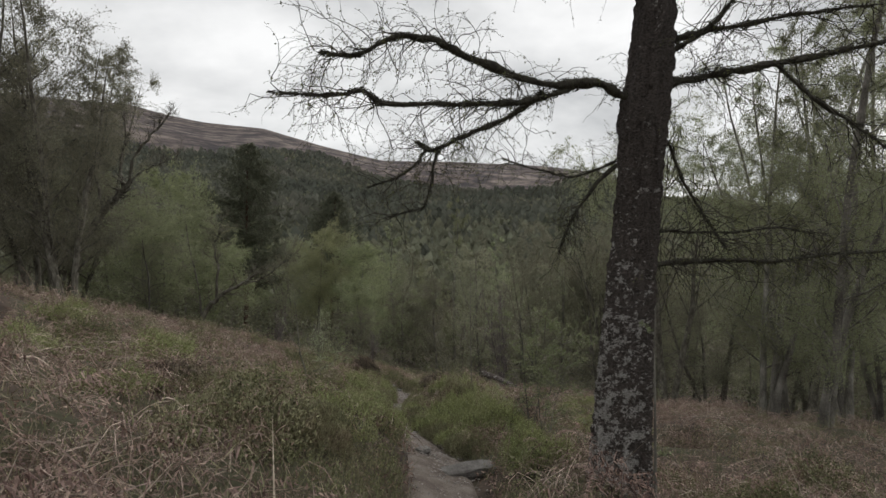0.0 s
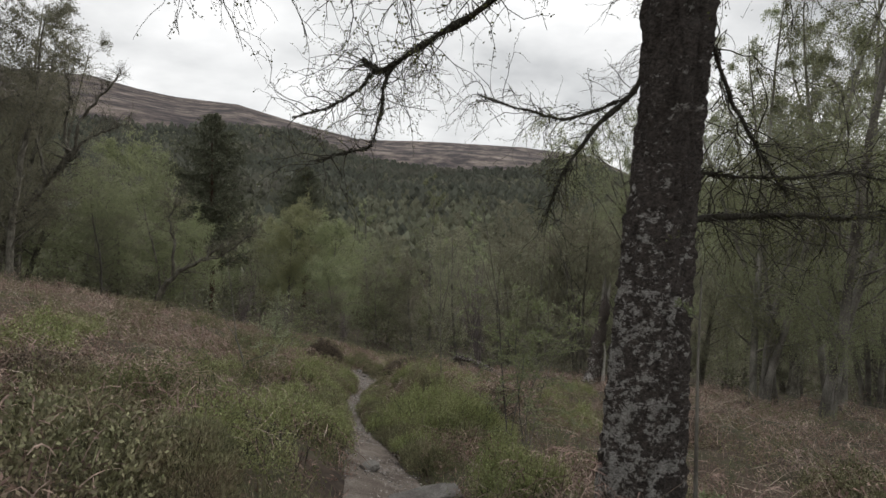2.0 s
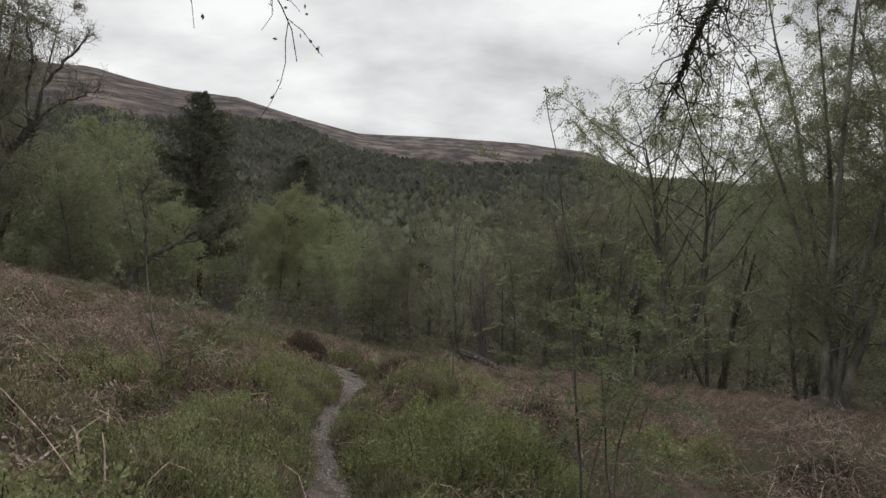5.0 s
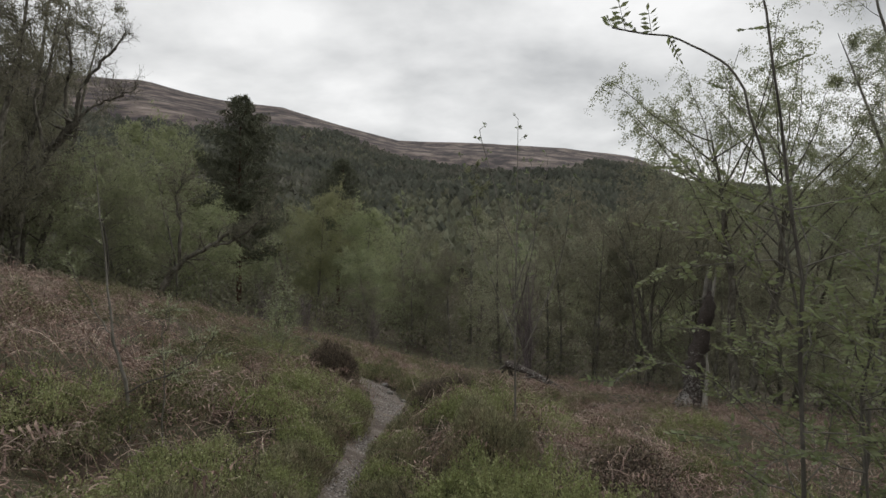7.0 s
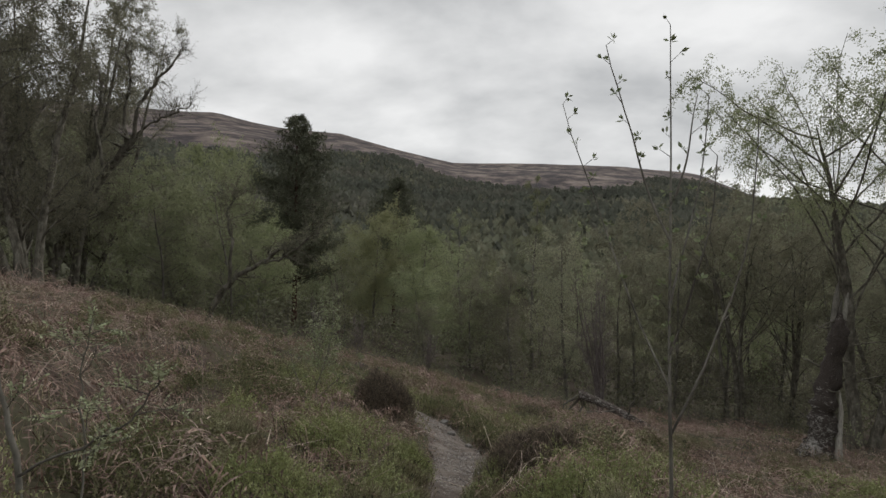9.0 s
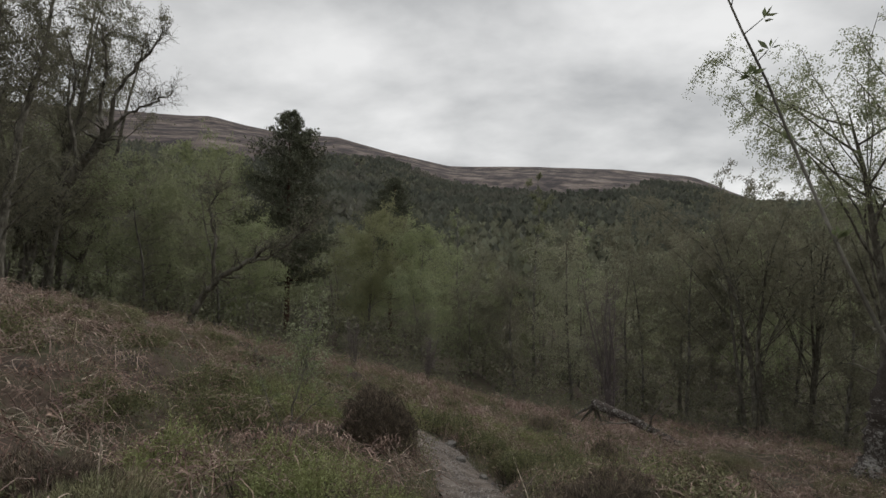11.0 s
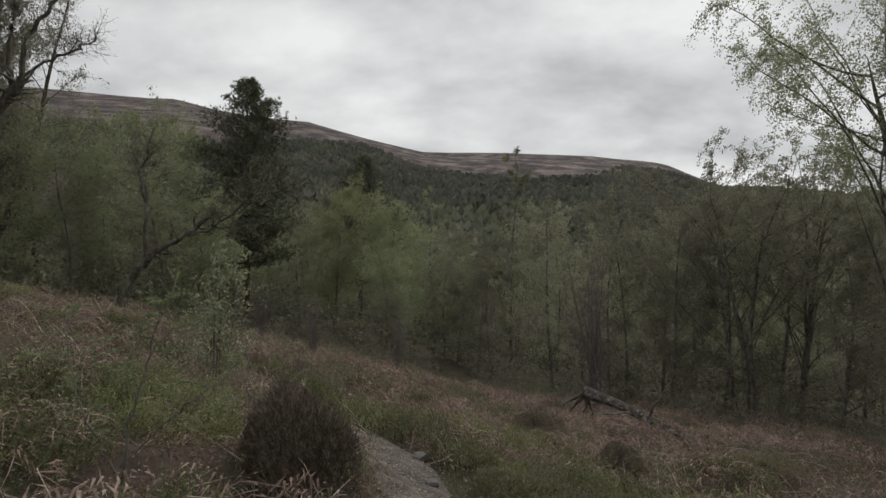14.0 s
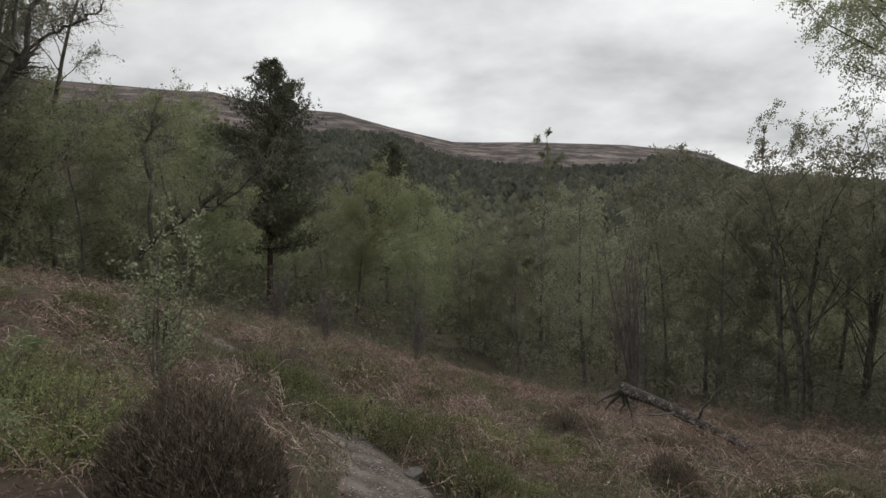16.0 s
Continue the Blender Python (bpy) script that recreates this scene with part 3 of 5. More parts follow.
def crooked_tree(lines, text, twigs=14, per_twig=3, leaf=0.06, mat=MOSSY, leaf_mat=LEAF_OLIVE, name="birch_tree", reach=1.6):
    """A tree with a few bent stems, each given by its bends and its two thicknesses, and fine crooked twigs."""
    root = new(name)
    x, y = lines[0][0][0][:2]
    o = np.array([x, y, at(x, y)])
    root.location = o
    wood, spots = Tubes(), []
    for pts_, r0, r1 in lines:
        p = np.array(pts_) - o
        q = np.linspace(0, 1, len(p) * 4)
        line = np.stack([np.interp(q, np.linspace(0, 1, len(p)), p[:, c]) for c in range(3)], -1)
        line[1:-1] = (line[:-2] + 2 * line[1:-1] + line[2:]) / 4
        line[2:] += rng.normal(size=(len(line) - 2, 3)) * 0.05
        tube = Tubes()
        tube.add(line, np.linspace(r0, r1, len(line)), 8, 0.1)
        part("trunk" if r0 > 0.12 else "limb", tube.mesh("stem", mat), root)
        for _ in range(twigs):
            a, d = along(line, rng.uniform(0.3, 1))
            b = wander(a, d / np.linalg.norm(d) * 0.6 + rng.normal(size=3) * 0.6 + np.array([0, 0, 0.35]), reach * rng.uniform(0.4, 1.0), 7, 0.28, rise=0.05)
            wood.add(b, np.linspace(max(0.018, r1 * 0.6), 0.006, 7), 4)
            for _ in range(9):
                c, e = along(b, rng.uniform(0.25, 1))
                g = wander(c, e / np.linalg.norm(e) + rng.normal(size=3) * 0.7, reach * rng.uniform(0.15, 0.5), 5, 0.25)
                wood.add(g, np.linspace(0.008, 0.003, 5), 3)
                ts = rng.uniform(0.1, 1, per_twig)
                spots.append(np.stack([np.interp(ts, np.linspace(0, 1, 5), g[:, k]) for k in range(3)], -1) + rng.normal(size=(per_twig, 3)) * 0.06)
    part("branchwork", wood.mesh("branchwork", mat), root, kind="stuff")
    v, f = leaves(np.concatenate(spots), leaf)
    part("crown", raw_mesh("crown", v, f, leaf_mat), root, kind="stuff")
    return tagged(root, text, "tree", GROVE)


GROVE = "trees of the open slope"

# ---- the old birch beside the path ----


def old_birch():
    root = new("birch_tree")
    root.location = (1.8, 5.44, 0)
    tagged(root, "old birch with dark fissured mossy bark and pale patches", "tree")
    o = np.array([1.8, 5.44, 0.0])
    pts = np.array([(1.66, 5.2, -1.67), (1.67, 5.2, -1.29), (1.71, 5.22, -0.90), (1.78, 5.28, -0.29), (1.85, 5.36, 0.43), (1.93, 5.44, 1.16), (2.02, 5.51, 1.82), (2.08, 5.53, 2.49),
                    (2.12, 5.55, 3.04), (2.19, 5.55, 3.54), (2.24, 5.57, 4.15), (2.33, 5.62, 5.15), (2.35, 5.66, 6.37), (2.55, 5.77, 7.82), (2.53, 5.88, 9.37), (2.66, 5.88, 10.92)]) - o
    rad = [0.42, 0.35, 0.305, 0.277, 0.258, 0.24, 0.225, 0.225, 0.25, 0.222, 0.205, 0.16, 0.13, 0.1, 0.06, 0.02]
    z = np.arange(-1.67, 10.9, 0.035)
    line = np.stack([np.interp(z, pts[:, 2], pts[:, 0]), np.interp(z, pts[:, 2], pts[:, 1]), z], -1)
    for c in (0, 1):
        line[:, c] = np.convolve(np.pad(line[:, c], 6, mode="edge"), np.ones(13) / 13, mode="valid")
    r = np.interp(z, pts[:, 2], rad) * 0.95
    # ridged bark: the surface is pushed in and out in plates
    sides = 64
    ang = np.arange(sides) * 2 * np.pi / sides
    zz, aa = np.meshgrid(z, ang, indexing="ij")
    ca, sa = np.cos(aa), np.sin(aa)
    relief = 0.022 * vnoise(ca * 3 + zz * 0.6, sa * 3 + zz * 1.1, 0.22, 21) + 0.02 * vnoise(ca * 3 - zz * 4.0, sa * 3 + zz * 3.0, 0.2, 22) + 0.012 * vnoise(ca * 9 + zz * 2, sa * 9 + zz * 7.0, 0.3, 24) + 0.02 * vnoise(ca * 2, sa * 2 + zz * 0.35, 0.8, 23)
    flare = 0.06 * np.clip(-0.45 - zz, 0, 1) * (0.4 + np.cos(3 * aa + 0.6))
    rr = r[:, None] + relief * np.minimum(1, r[:, None] / 0.2) + flare
    v = np.stack([line[:, :1] + rr * ca, line[:, 1:2] + rr * sa, zz], -1).reshape(-1, 3)
    i = np.arange(len(z) - 1)[:, None] * sides
    j = np.arange(sides)[None]
    k = (j + 1) % sides
    f = np.stack([i + j, i + k, i + sides + k, i + sides + j], -1).reshape(-1, 4)
    part("trunk", raw_mesh("trunk", v, f, BARK, True), root)
    # limbs: a few bends each, with the thickness at both ends
    limbs = [
        ([(2.05, 5.55, 3.13), (1.64, 5.47, 3.34), (1.00, 5.26, 3.24), (0.25, 5.00, 3.41), (-0.07, 5.00, 3.60), (-0.45, 5.02, 3.65), (-0.80, 5.05, 3.46), (-1.20, 5.10, 3.50)], 0.056, 0.012),
        ([(1.40, 5.39, 3.28), (0.94, 5.21, 3.09), (0.64, 5.09, 3.00), (0.20, 4.97, 2.98), (-0.55, 4.97, 2.95), (-0.75, 4.97, 3.10), (-1.20, 5.00, 3.05), (-1.70, 5.10, 3.12)], 0.040, 0.010),
        ([(1.00, 5.30, 3.18), (0.74, 5.90, 3.08), (0.33, 6.50, 3.03), (-0.05, 7.00, 2.92), (-0.22, 7.20, 2.96), (-0.34, 7.20, 3.05)], 0.034, 0.02),
        ([(-0.05, 7.00, 2.92), (-0.13, 7.00, 2.75), (-0.14, 7.00, 2.50), (-0.25, 7.00, 2.14), (-0.48, 6.98, 2.09), (-0.75, 6.95, 2.02)], 0.02, 0.006),
        ([(-0.22, 7.20, 2.96), (-0.40, 7.05, 2.70), (-0.66, 7.00, 2.52), (-1.00, 6.95, 2.40)], 0.016, 0.005),
        ([(2.12, 5.62, 3.30), (2.40, 6.40, 3.72), (2.80, 7.40, 3.88), (3.12, 8.20, 3.60), (2.94, 8.40, 3.10), (2.49, 8.40, 2.68), (2.14, 8.40, 2.23), (1.97, 8.40, 1.90), (1.85, 8.40, 1.55)], 0.062, 0.008),
        ([(2.90, 8.40, 3.06), (2.49, 8.42, 2.88), (2.07, 8.42, 2.74), (1.71, 8.42, 2.82), (1.29, 8.40, 2.92), (0.95, 8.40, 3.05)], 0.026, 0.006),
        ([(2.22, 5.57, 3.29), (2.55, 5.55, 3.38), (3.00, 5.55, 3.46), (3.66, 5.61, 3.60), (4.66, 5.66, 3.80), (5.77, 5.77, 4.15)], 0.060, 0.02),
        ([(2.28, 5.57, 3.76), (2.78, 5.66, 3.95), (3.33, 5.72, 4.04), (4.00, 5.88, 4.24), (4.88, 5.99, 4.38)], 0.040, 0.012),
        ([(2.22, 5.55, 3.60), (2.72, 5.44, 3.84), (3.00, 5.33, 4.21), (3.44, 5.22, 4.49)], 0.032, 0.012),
        ([(2.00, 5.66, 1.33), (2.44, 5.77, 1.44), (3.05, 5.83, 1.48), (3.66, 5.88, 1.46), (4.33, 5.94, 1.54), (5.33, 5.99, 1.60)], 0.032, 0.012),
        ([(2.05, 5.66, 1.80), (2.55, 5.88, 1.81), (3.22, 5.99, 1.78), (3.89, 6.11, 1.86), (4.55, 6.22, 1.77)], 0.019, 0.007),
        ([(3.55, 5.61, 3.58), (3.89, 5.49, 3.15), (4.33, 5.44, 2.84), (4.72, 5.44, 2.54), (5.11, 5.44, 2.43)], 0.024, 0.008),
        ([(2.20, 5.61, 3.04), (2.44, 5.66, 2.71), (2.61, 5.66, 2.27), (2.83, 5.66, 1.93), (3.05, 5.66, 1.60)], 0.021, 0.007),
        ([(2.16, 5.53, 4.26), (1.40, 5.18, 4.73), (0.51, 4.77, 4.75), (-0.30, 4.60, 4.60)], 0.048, 0.012),
        ([(2.33, 5.61, 5.37), (2.22, 6.44, 6.04), (2.00, 7.33, 6.37), (1.67, 8.21, 6.26)], 0.048, 0.012),
        ([(2.33, 5.55, 4.93), (2.44, 4.66, 5.60), (2.66, 3.77, 6.04), (2.78, 2.78, 6.15)], 0.048, 0.012),
        ([(2.50, 5.72, 6.71), (1.67, 5.99, 7.48), (0.89, 6.33, 7.82)], 0.040, 0.012),
        ([(2.50, 5.72, 7.04), (3.33, 5.99, 7.71), (4.11, 6.33, 7.82)], 0.040, 0.012),
    ]
    fine, spots, moss = Tubes(), [], []
    for pts_, r0, r1 in limbs:
        p = np.array(pts_) - o
        t = np.linspace(0, 1, len(p))
        q = np.linspace(0, 1, len(p) * 5)
        line_ = np.stack([np.interp(q, t, p[:, c]) for c in range(3)], -1)
        line_[1:-1] = (line_[:-2] + 2 * line_[1:-1] + line_[2:]) / 4
        line_[2:] += rng.normal(size=(len(line_) - 2, 3)) * 0.011
        line_[1:-1] = (line_[:-2] + 2 * line_[1:-1] + line_[2:]) / 4
        wood = Tubes()
        wood.add(line_, np.linspace(r0, r1, len(line_)) * rng.uniform(0.6, 1.2, len(line_)), 9, 0.3)
        part("limb", wood.mesh("limb", TWIG), root)
        m = int(420 * len(p) * (1 if r0 > 0.03 else 0.5))
        tq = rng.uniform(0, 1, m)
        on = np.stack([np.interp(tq, np.linspace(0, 1, len(line_)), line_[:, c]) for c in range(3)], -1)
        lump = np.clip(0.5 + vnoise(tq * 40, 0 * tq + r0 * 900, 1.0, 25), 0, 1)
        moss.append(on + unit(m) * ((r0 + (r1 - r0) * tq) * (0.95 + 0.5 * lump * rng.uniform(0, 1, m)) + 0.012 * lump)[:, None])
        length = np.linalg.norm(np.diff(p, axis=0), axis=1).sum()
        for _ in range(int(length * 17)):
            a, d = along(line_, rng.uniform(0.15, 1))
            d = d / np.linalg.norm(d) * 0.7 + rng.normal(size=3) * 0.6
            tw = wander(a, d, rng.uniform(0.25, 0.95), 8, 0.36, droop=0.18)
            fine.add(tw, np.linspace(0.0065, 0.0022, 8), 3)
            for _ in range(4):
                b, e = along(tw, rng.uniform(0.3, 1))
                t2 = wander(b, e / np.linalg.norm(e) + rng.normal(size=3) * 0.6, rng.uniform(0.12, 0.5), 6, 0.26, droop=0.28)
                fine.add(t2, np.linspace(0.0026, 0.0013, 6), 3)
                ts = rng.uniform(0.1, 1, 7)
                spots.append(np.stack([np.interp(ts, np.linspace(0, 1, 6), t2[:, c]) for c in range(3)], -1) + rng.normal(size=(7, 3)) * 0.015)
    part("twig_work", fine.mesh("twig_work", TWIG), root, kind="stuff")
    v, f = leaves(np.concatenate(moss), 0.022)
    part("moss", raw_mesh("moss", v, f, LICHEN), root, "dark moss and grey lichen crusts", "stuff")
    v, f = leaves(np.concatenate(spots), 0.022)
    part("crown", raw_mesh("crown", v, f, BUDS), root, "opening pale green buds", "stuff")


old_birch()

# ---- the birches, pines and dead trees of the slope ----


def label(ob, text, category="tree", group=GROVE):
    return tagged(ob, text, category, group)


ROUND, PINE, THIN = "rounded birch in fresh light green leaf", "tall dark Scots pine with a ragged crown", "tall thin birch, lightly leaved, bare at the tip"
FORKED, SLIM, FAN = "forked birch with a thin olive crown", "slender birch with a drooping olive crown", "tall birch with fanning limbs and hanging light green twigs"
OPEN = "mossy birch of several stems with an open olive crown"
CLUMP, BARE = "clump of mossy birch stems with sparse hanging leaves", "leafless many-stemmed purple-brown tree"
ob = label(stand(broadleaf(12.0, 0.12, limbs=40, spread=0.36, bare=0.16, twigs=13, per_twig=44, leaf=0.17, droop=0.55, scatter_leaf=0.045, dome=True, leaf_mat=LEAF_FRESH, hang=0.9), -13.5, 56.3), ROUND)
p1 = label(stand(pine(20.6, 0.26, whorls=36, dense=2.1), -21.7, 57.8), PINE)
b1 = label(stand(broadleaf(19.5, 0.17, limbs=34, spread=0.2, bare=0.1, twigs=10, per_twig=30, leaf=0.14, twig_r=0.016, droop=0.4, seg=4, hang=0.8, scatter_leaf=0.04), 1.2, 60), THIN)
b2 = label(stand(broadleaf(17.5, 0.18, stems=2, limbs=24, spread=0.22, dome=True, bare=0.14, twigs=13, per_twig=42, leaf=0.11, twig_r=0.012, bark=MOSSY, seg=4, droop=0.6, leaf_mat=LEAF_OLIVE, steep=0.35, hang=0.9, wob=0.07), 21.5, 41, 0, 0.95), FORKED)
b6 = label(stand(fan_birch(17.5, 0.18, 5.0, 3, 0.26, 9, 14, 64, 0.13, MOSSY, LEAF_OLIVE), 13.3, 43.6), OPEN)
b3 = label(stand(broadleaf(12.5, 0.13, limbs=30, spread=0.28, bare=0.08, twigs=9, per_twig=38, leaf=0.15, droop=0.6, leaf_mat=LEAF_OLIVE, seg=4, dome=True, hang=0.9, scatter_leaf=0.04), 3.6, 50), SLIM)
b4 = label(stand(fan_birch(20.5, 0.25, 5.4), 14.3, 33.8), FAN)
b5 = label(stand(broadleaf(16, 0.11, stems=3, limbs=22, spread=0.26, bare=0.12, twigs=14, per_twig=66, leaf=0.056, twig_r=0.008, droop=0.6, seg=5, hang=0.6), 10.2, 14.4), CLUMP)
b8 = label(stand(broadleaf(8.3, 0.06, stems=7, limbs=18, spread=0.2, bare=0.12, twigs=12, twig_r=0.01, seg=4, fill=0, droop=-0.15, bark=PURPLE_BARK, name="bare_tree"), 4.6, 40.5), BARE)
# a bare crooked birch that leans out from the bank, and a bowed one below it
crooked_tree([
    ([(-26.0, 34.8, -2.6), (-25.0, 34.6, 0.2), (-23.6, 34.5, 2.4), (-21.6, 34.4, 4.6), (-20.4, 34.4, 6.0)], 0.3, 0.17),
    ([(-20.5, 34.4, 5.9), (-20.2, 34.2, 7.6), (-19.2, 34.3, 8.8), (-18.3, 34.6, 10.0), (-17.9, 34.6, 10.9)], 0.11, 0.03),
    ([(-20.9, 34.4, 5.4), (-21.2, 34.5, 7.5), (-20.6, 34.3, 9.2), (-20.9, 34.2, 11.0)], 0.11, 0.03),
    ([(-20.4, 34.4, 6.1), (-19.6, 34.9, 7.0), (-18.4, 35.0, 7.4), (-17.6, 35.0, 7.9)], 0.064, 0.03),
    ([(-22.2, 34.4, 4.0), (-22.6, 34.2, 6.5), (-22.3, 34.3, 8.6), (-22.9, 34.3, 10.6)], 0.1, 0.03),
], "nearly bare dark birch leaning out from the bank", 28, 3, 0.06)
crooked_tree([
    ([(-15.6, 33.5, -3.7), (-15.2, 33.5, -2.4), (-14.2, 33.4, -1.3), (-12.6, 33.3, -0.6), (-11.4, 33.2, 0.4)], 0.19, 0.07),
    ([(-14.4, 33.4, -1.5), (-14.2, 33.3, 0.3), (-14.5, 33.2, 1.8), (-14.0, 33.1, 3.2)], 0.090, 0.03),
    ([(-12.6, 33.3, -0.6), (-11.4, 33.0, -0.4), (-10.2, 32.8, 0.6), (-9.6, 32.8, 1.0)], 0.056, 0.03),
], "bent birch with a bowed dark trunk and few leaves", 18, 9, 0.085)

for src, x, y, turn, size, tall, text in (
    (ob, -27, 55, 80, 1.1, 1.25, ROUND), (ob, -8.8, 57.5, 200, 0.95, 1.0, ROUND), (ob, -19.5, 46, 20, 0.75, 0.9, ROUND),
    (p1, -17.4, 82, 120, 1.05, 1.0, PINE), (p1, -33, 74, 200, 0.8, 0.9, PINE),
    (b6, 17.5, 46, 120, 1.0, 1.05, OPEN), (b2, 18.8, 37.2, 140, 0.8, 0.8, FORKED), (b3, 16.6, 41.0, 80, 0.9, 0.9, SLIM), (b2, 22.5, 34.5, 30, 0.85, 0.8, FORKED), (b3, 10.6, 47.5, 200, 0.95, 1.0, SLIM),
    (b3, 12.0, 53, 60, 1.0, 1.05, SLIM), (b3, 19.5, 52, 150, 1.0, 1.1, SLIM), (b3, 7.5, 51, 240, 0.9, 0.95, SLIM), (b3, -0.6, 53, 300, 0.85, 0.9, SLIM),
    (b4, 21.5, 30.5, 100, 0.9, 0.95, FAN), (b4, 26, 37, 200, 0.9, 0.95, FAN), (b3, 24.5, 26, 200, 1.1, 1.2, SLIM), (b2, 27, 31, 20, 0.95, 0.9, FORKED),
    (b5, 13.8, 18.0, 130, 1.0, 1.05, CLUMP), (b5, 18.5, 22, 250, 1.0, 1.1, CLUMP), (b5, 18.0, 14.5, 300, 1.0, 1.1, CLUMP), (b5, 11.4, 18.6, 60, 1.0, 1.05, CLUMP), (b5, 14.2, 21.4, 200, 1.0, 1.05, CLUMP),
    (b2, -25.5, 35.5, 70, 1.1, 1.1, FORKED), (b2, -28.5, 33, 160, 1.05, 1.1, FORKED), (b2, -30, 40, 250, 1.0, 1.0, FORKED), (b2, -26.0, 28.5, 300, 1.0, 1.05, FORKED), (b2, -23.5, 31.0, 200, 1.0, 1.15, FORKED), (b2, -19.6, 27.6, 130, 0.95, 1.1, FORKED), (b2, -21.4, 29.6, 250, 0.95, 1.15, FORKED), (b2, -27.0, 38.0, 20, 1.0, 1.1, FORKED),
    (b5, -24, 43, 20, 0.7, 0.7, CLUMP), (b3, -21.5, 40.5, 100, 0.75, 0.75, SLIM), (b3, -27.5, 46, 190, 0.9, 0.9, SLIM),
    (b1, -6.5, 68, 50, 1.0, 0.85, THIN), (b1, 8, 73, 150, 1.0, 0.9, THIN),
    (b3, -7.8, 48, 150, 0.62, 0.62, SLIM), (b3, -4.2, 53.5, 250, 0.8, 0.75, SLIM),
    (b8, -8.5, 36, 60, 0.42, 0.8, BARE), (b8, -12.4, 39.5, 160, 0.45, 0.85, BARE), (b8, -5.0, 37, 200, 0.4, 0.8, BARE),
):
    label(again(src, x, y, turn, size, tall), text)


def broken_trunk(x, y):
    """A tall broken dead trunk, thick and mossy, with a splintered top and a pale split side."""
    root = new("broken_trunk")
    g = at(x, y)
    root.location = (x, y, g)
    tagged(root, "tall broken mossy dead birch trunk with pale splits", "dead tree")
    t = Tubes()
    bend = np.array([(-0.12, 0, -0.3), (-0.05, 0, 0.2), (0.02, 0, 0.8), (0.06, 0.02, 1.4), (0.22, 0.04, 2.1), (0.34, 0, 2.8), (0.44, -0.03, 3.5), (0.5, 0, 4.0)])
    q = np.linspace(0, 7, 36)
    line = np.stack([np.interp(q, np.arange(8), bend[:, c]) for c in range(3)], -1)
    line[:, :2] += rng.normal(size=(36, 2)) * 0.018
    t.add(line, np.interp(q, np.arange(8), [0.5, 0.36, 0.29, 0.26, 0.25, 0.21, 0.18, 0.1]) * rng.uniform(0.85, 1.2, 36), 14, 0.2)
    part("trunk", t.mesh("trunk", BARK), root)
    for dx, dy, h, r in ((-0.08, 0.08, 0.9, 0.09), (0.1, -0.05, 0.6, 0.08), (0.02, 0.1, 0.4, 0.09)):
        s = Tubes()
        s.add([(0.42 + dx, dy, 3.6), (0.5 + dx, dy, 4.0 + h * 0.5), (0.56 + dx, dy, 4.0 + h)], [r, r * 0.7, 0.01], 6, 0.3)
        part("splinter", s.mesh("splinter", GREY_BARK), root)
    for k in range(7):
        p, _ = along(line, rng.uniform(0.35, 0.98))
        s = Tubes()
        s.add(wander(p, (rng.normal(), rng.normal(), 0.5), rng.uniform(0.5, 1.4), 7, 0.25), np.linspace(0.035, 0.008, 7), 5, 0.2)
        part("dead_branch", s.mesh("dead_branch", MOSSY), root)
    s = Tubes()
    s.add([(0.3, -0.25, -0.2), (0.34, -0.22, 0.6), (0.42, -0.2, 1.3), (0.36, -0.2, 1.9)], [0.11, 0.08, 0.06, 0.02], 6, 0.25)
    part("side_stem", s.mesh("side_stem", PALE_WOOD), root, "pale weathered split stem")


def fallen_trunk():
    """A birch trunk lying down the slope, propped on its roots, bark pale where it has peeled."""
    a, b = (2.5, 32.6), (5.0, 29.3)
    root = new("fallen_trunk")
    root.location = (a[0], a[1], at(*a))
    o = np.array(root.location)
    tagged(root, "fallen birch trunk propped on its roots", "log")
    n = 10
    k = np.linspace(0, 1, n)
    x, y = a[0] + (b[0] - a[0]) * k, a[1] + (b[1] - a[1]) * k
    z = (at(*a) + 1.15) * (1 - k) + (at(*b) + 0.12) * k
    line = np.stack([x, y, z + 0.05 * np.sin(5 * k)], -1) - o
    t = Tubes()
    t.add(line, np.linspace(0.19, 0.1, n), 10, 0.1)
    part("trunk", t.mesh("trunk", BARK), root)
    for q in range(5):
        w = wander(line[0], (-0.6 + 0.3 * q, 0.5, -0.9 - 0.3 * (q % 2)), 1.2, 6, 0.25)
        s = Tubes()
        s.add(w, np.linspace(0.09, 0.02, 6), 6, 0.15)
        part("root", s.mesh("root", GREY_BARK), root)
    for q in range(4):
        p, d = along(line, 0.5 + 0.13 * q)
        w = wander(p, d + rng.normal(size=3) * 0.4, 1.8, 6, 0.2)
        s = Tubes()
        s.add(w, np.linspace(0.04, 0.01, 6), 5, 0.1)
        part("branch", s.mesh("branch", GREY_BARK), root)


broken_trunk(8.15, 25.1)
fallen_trunk()

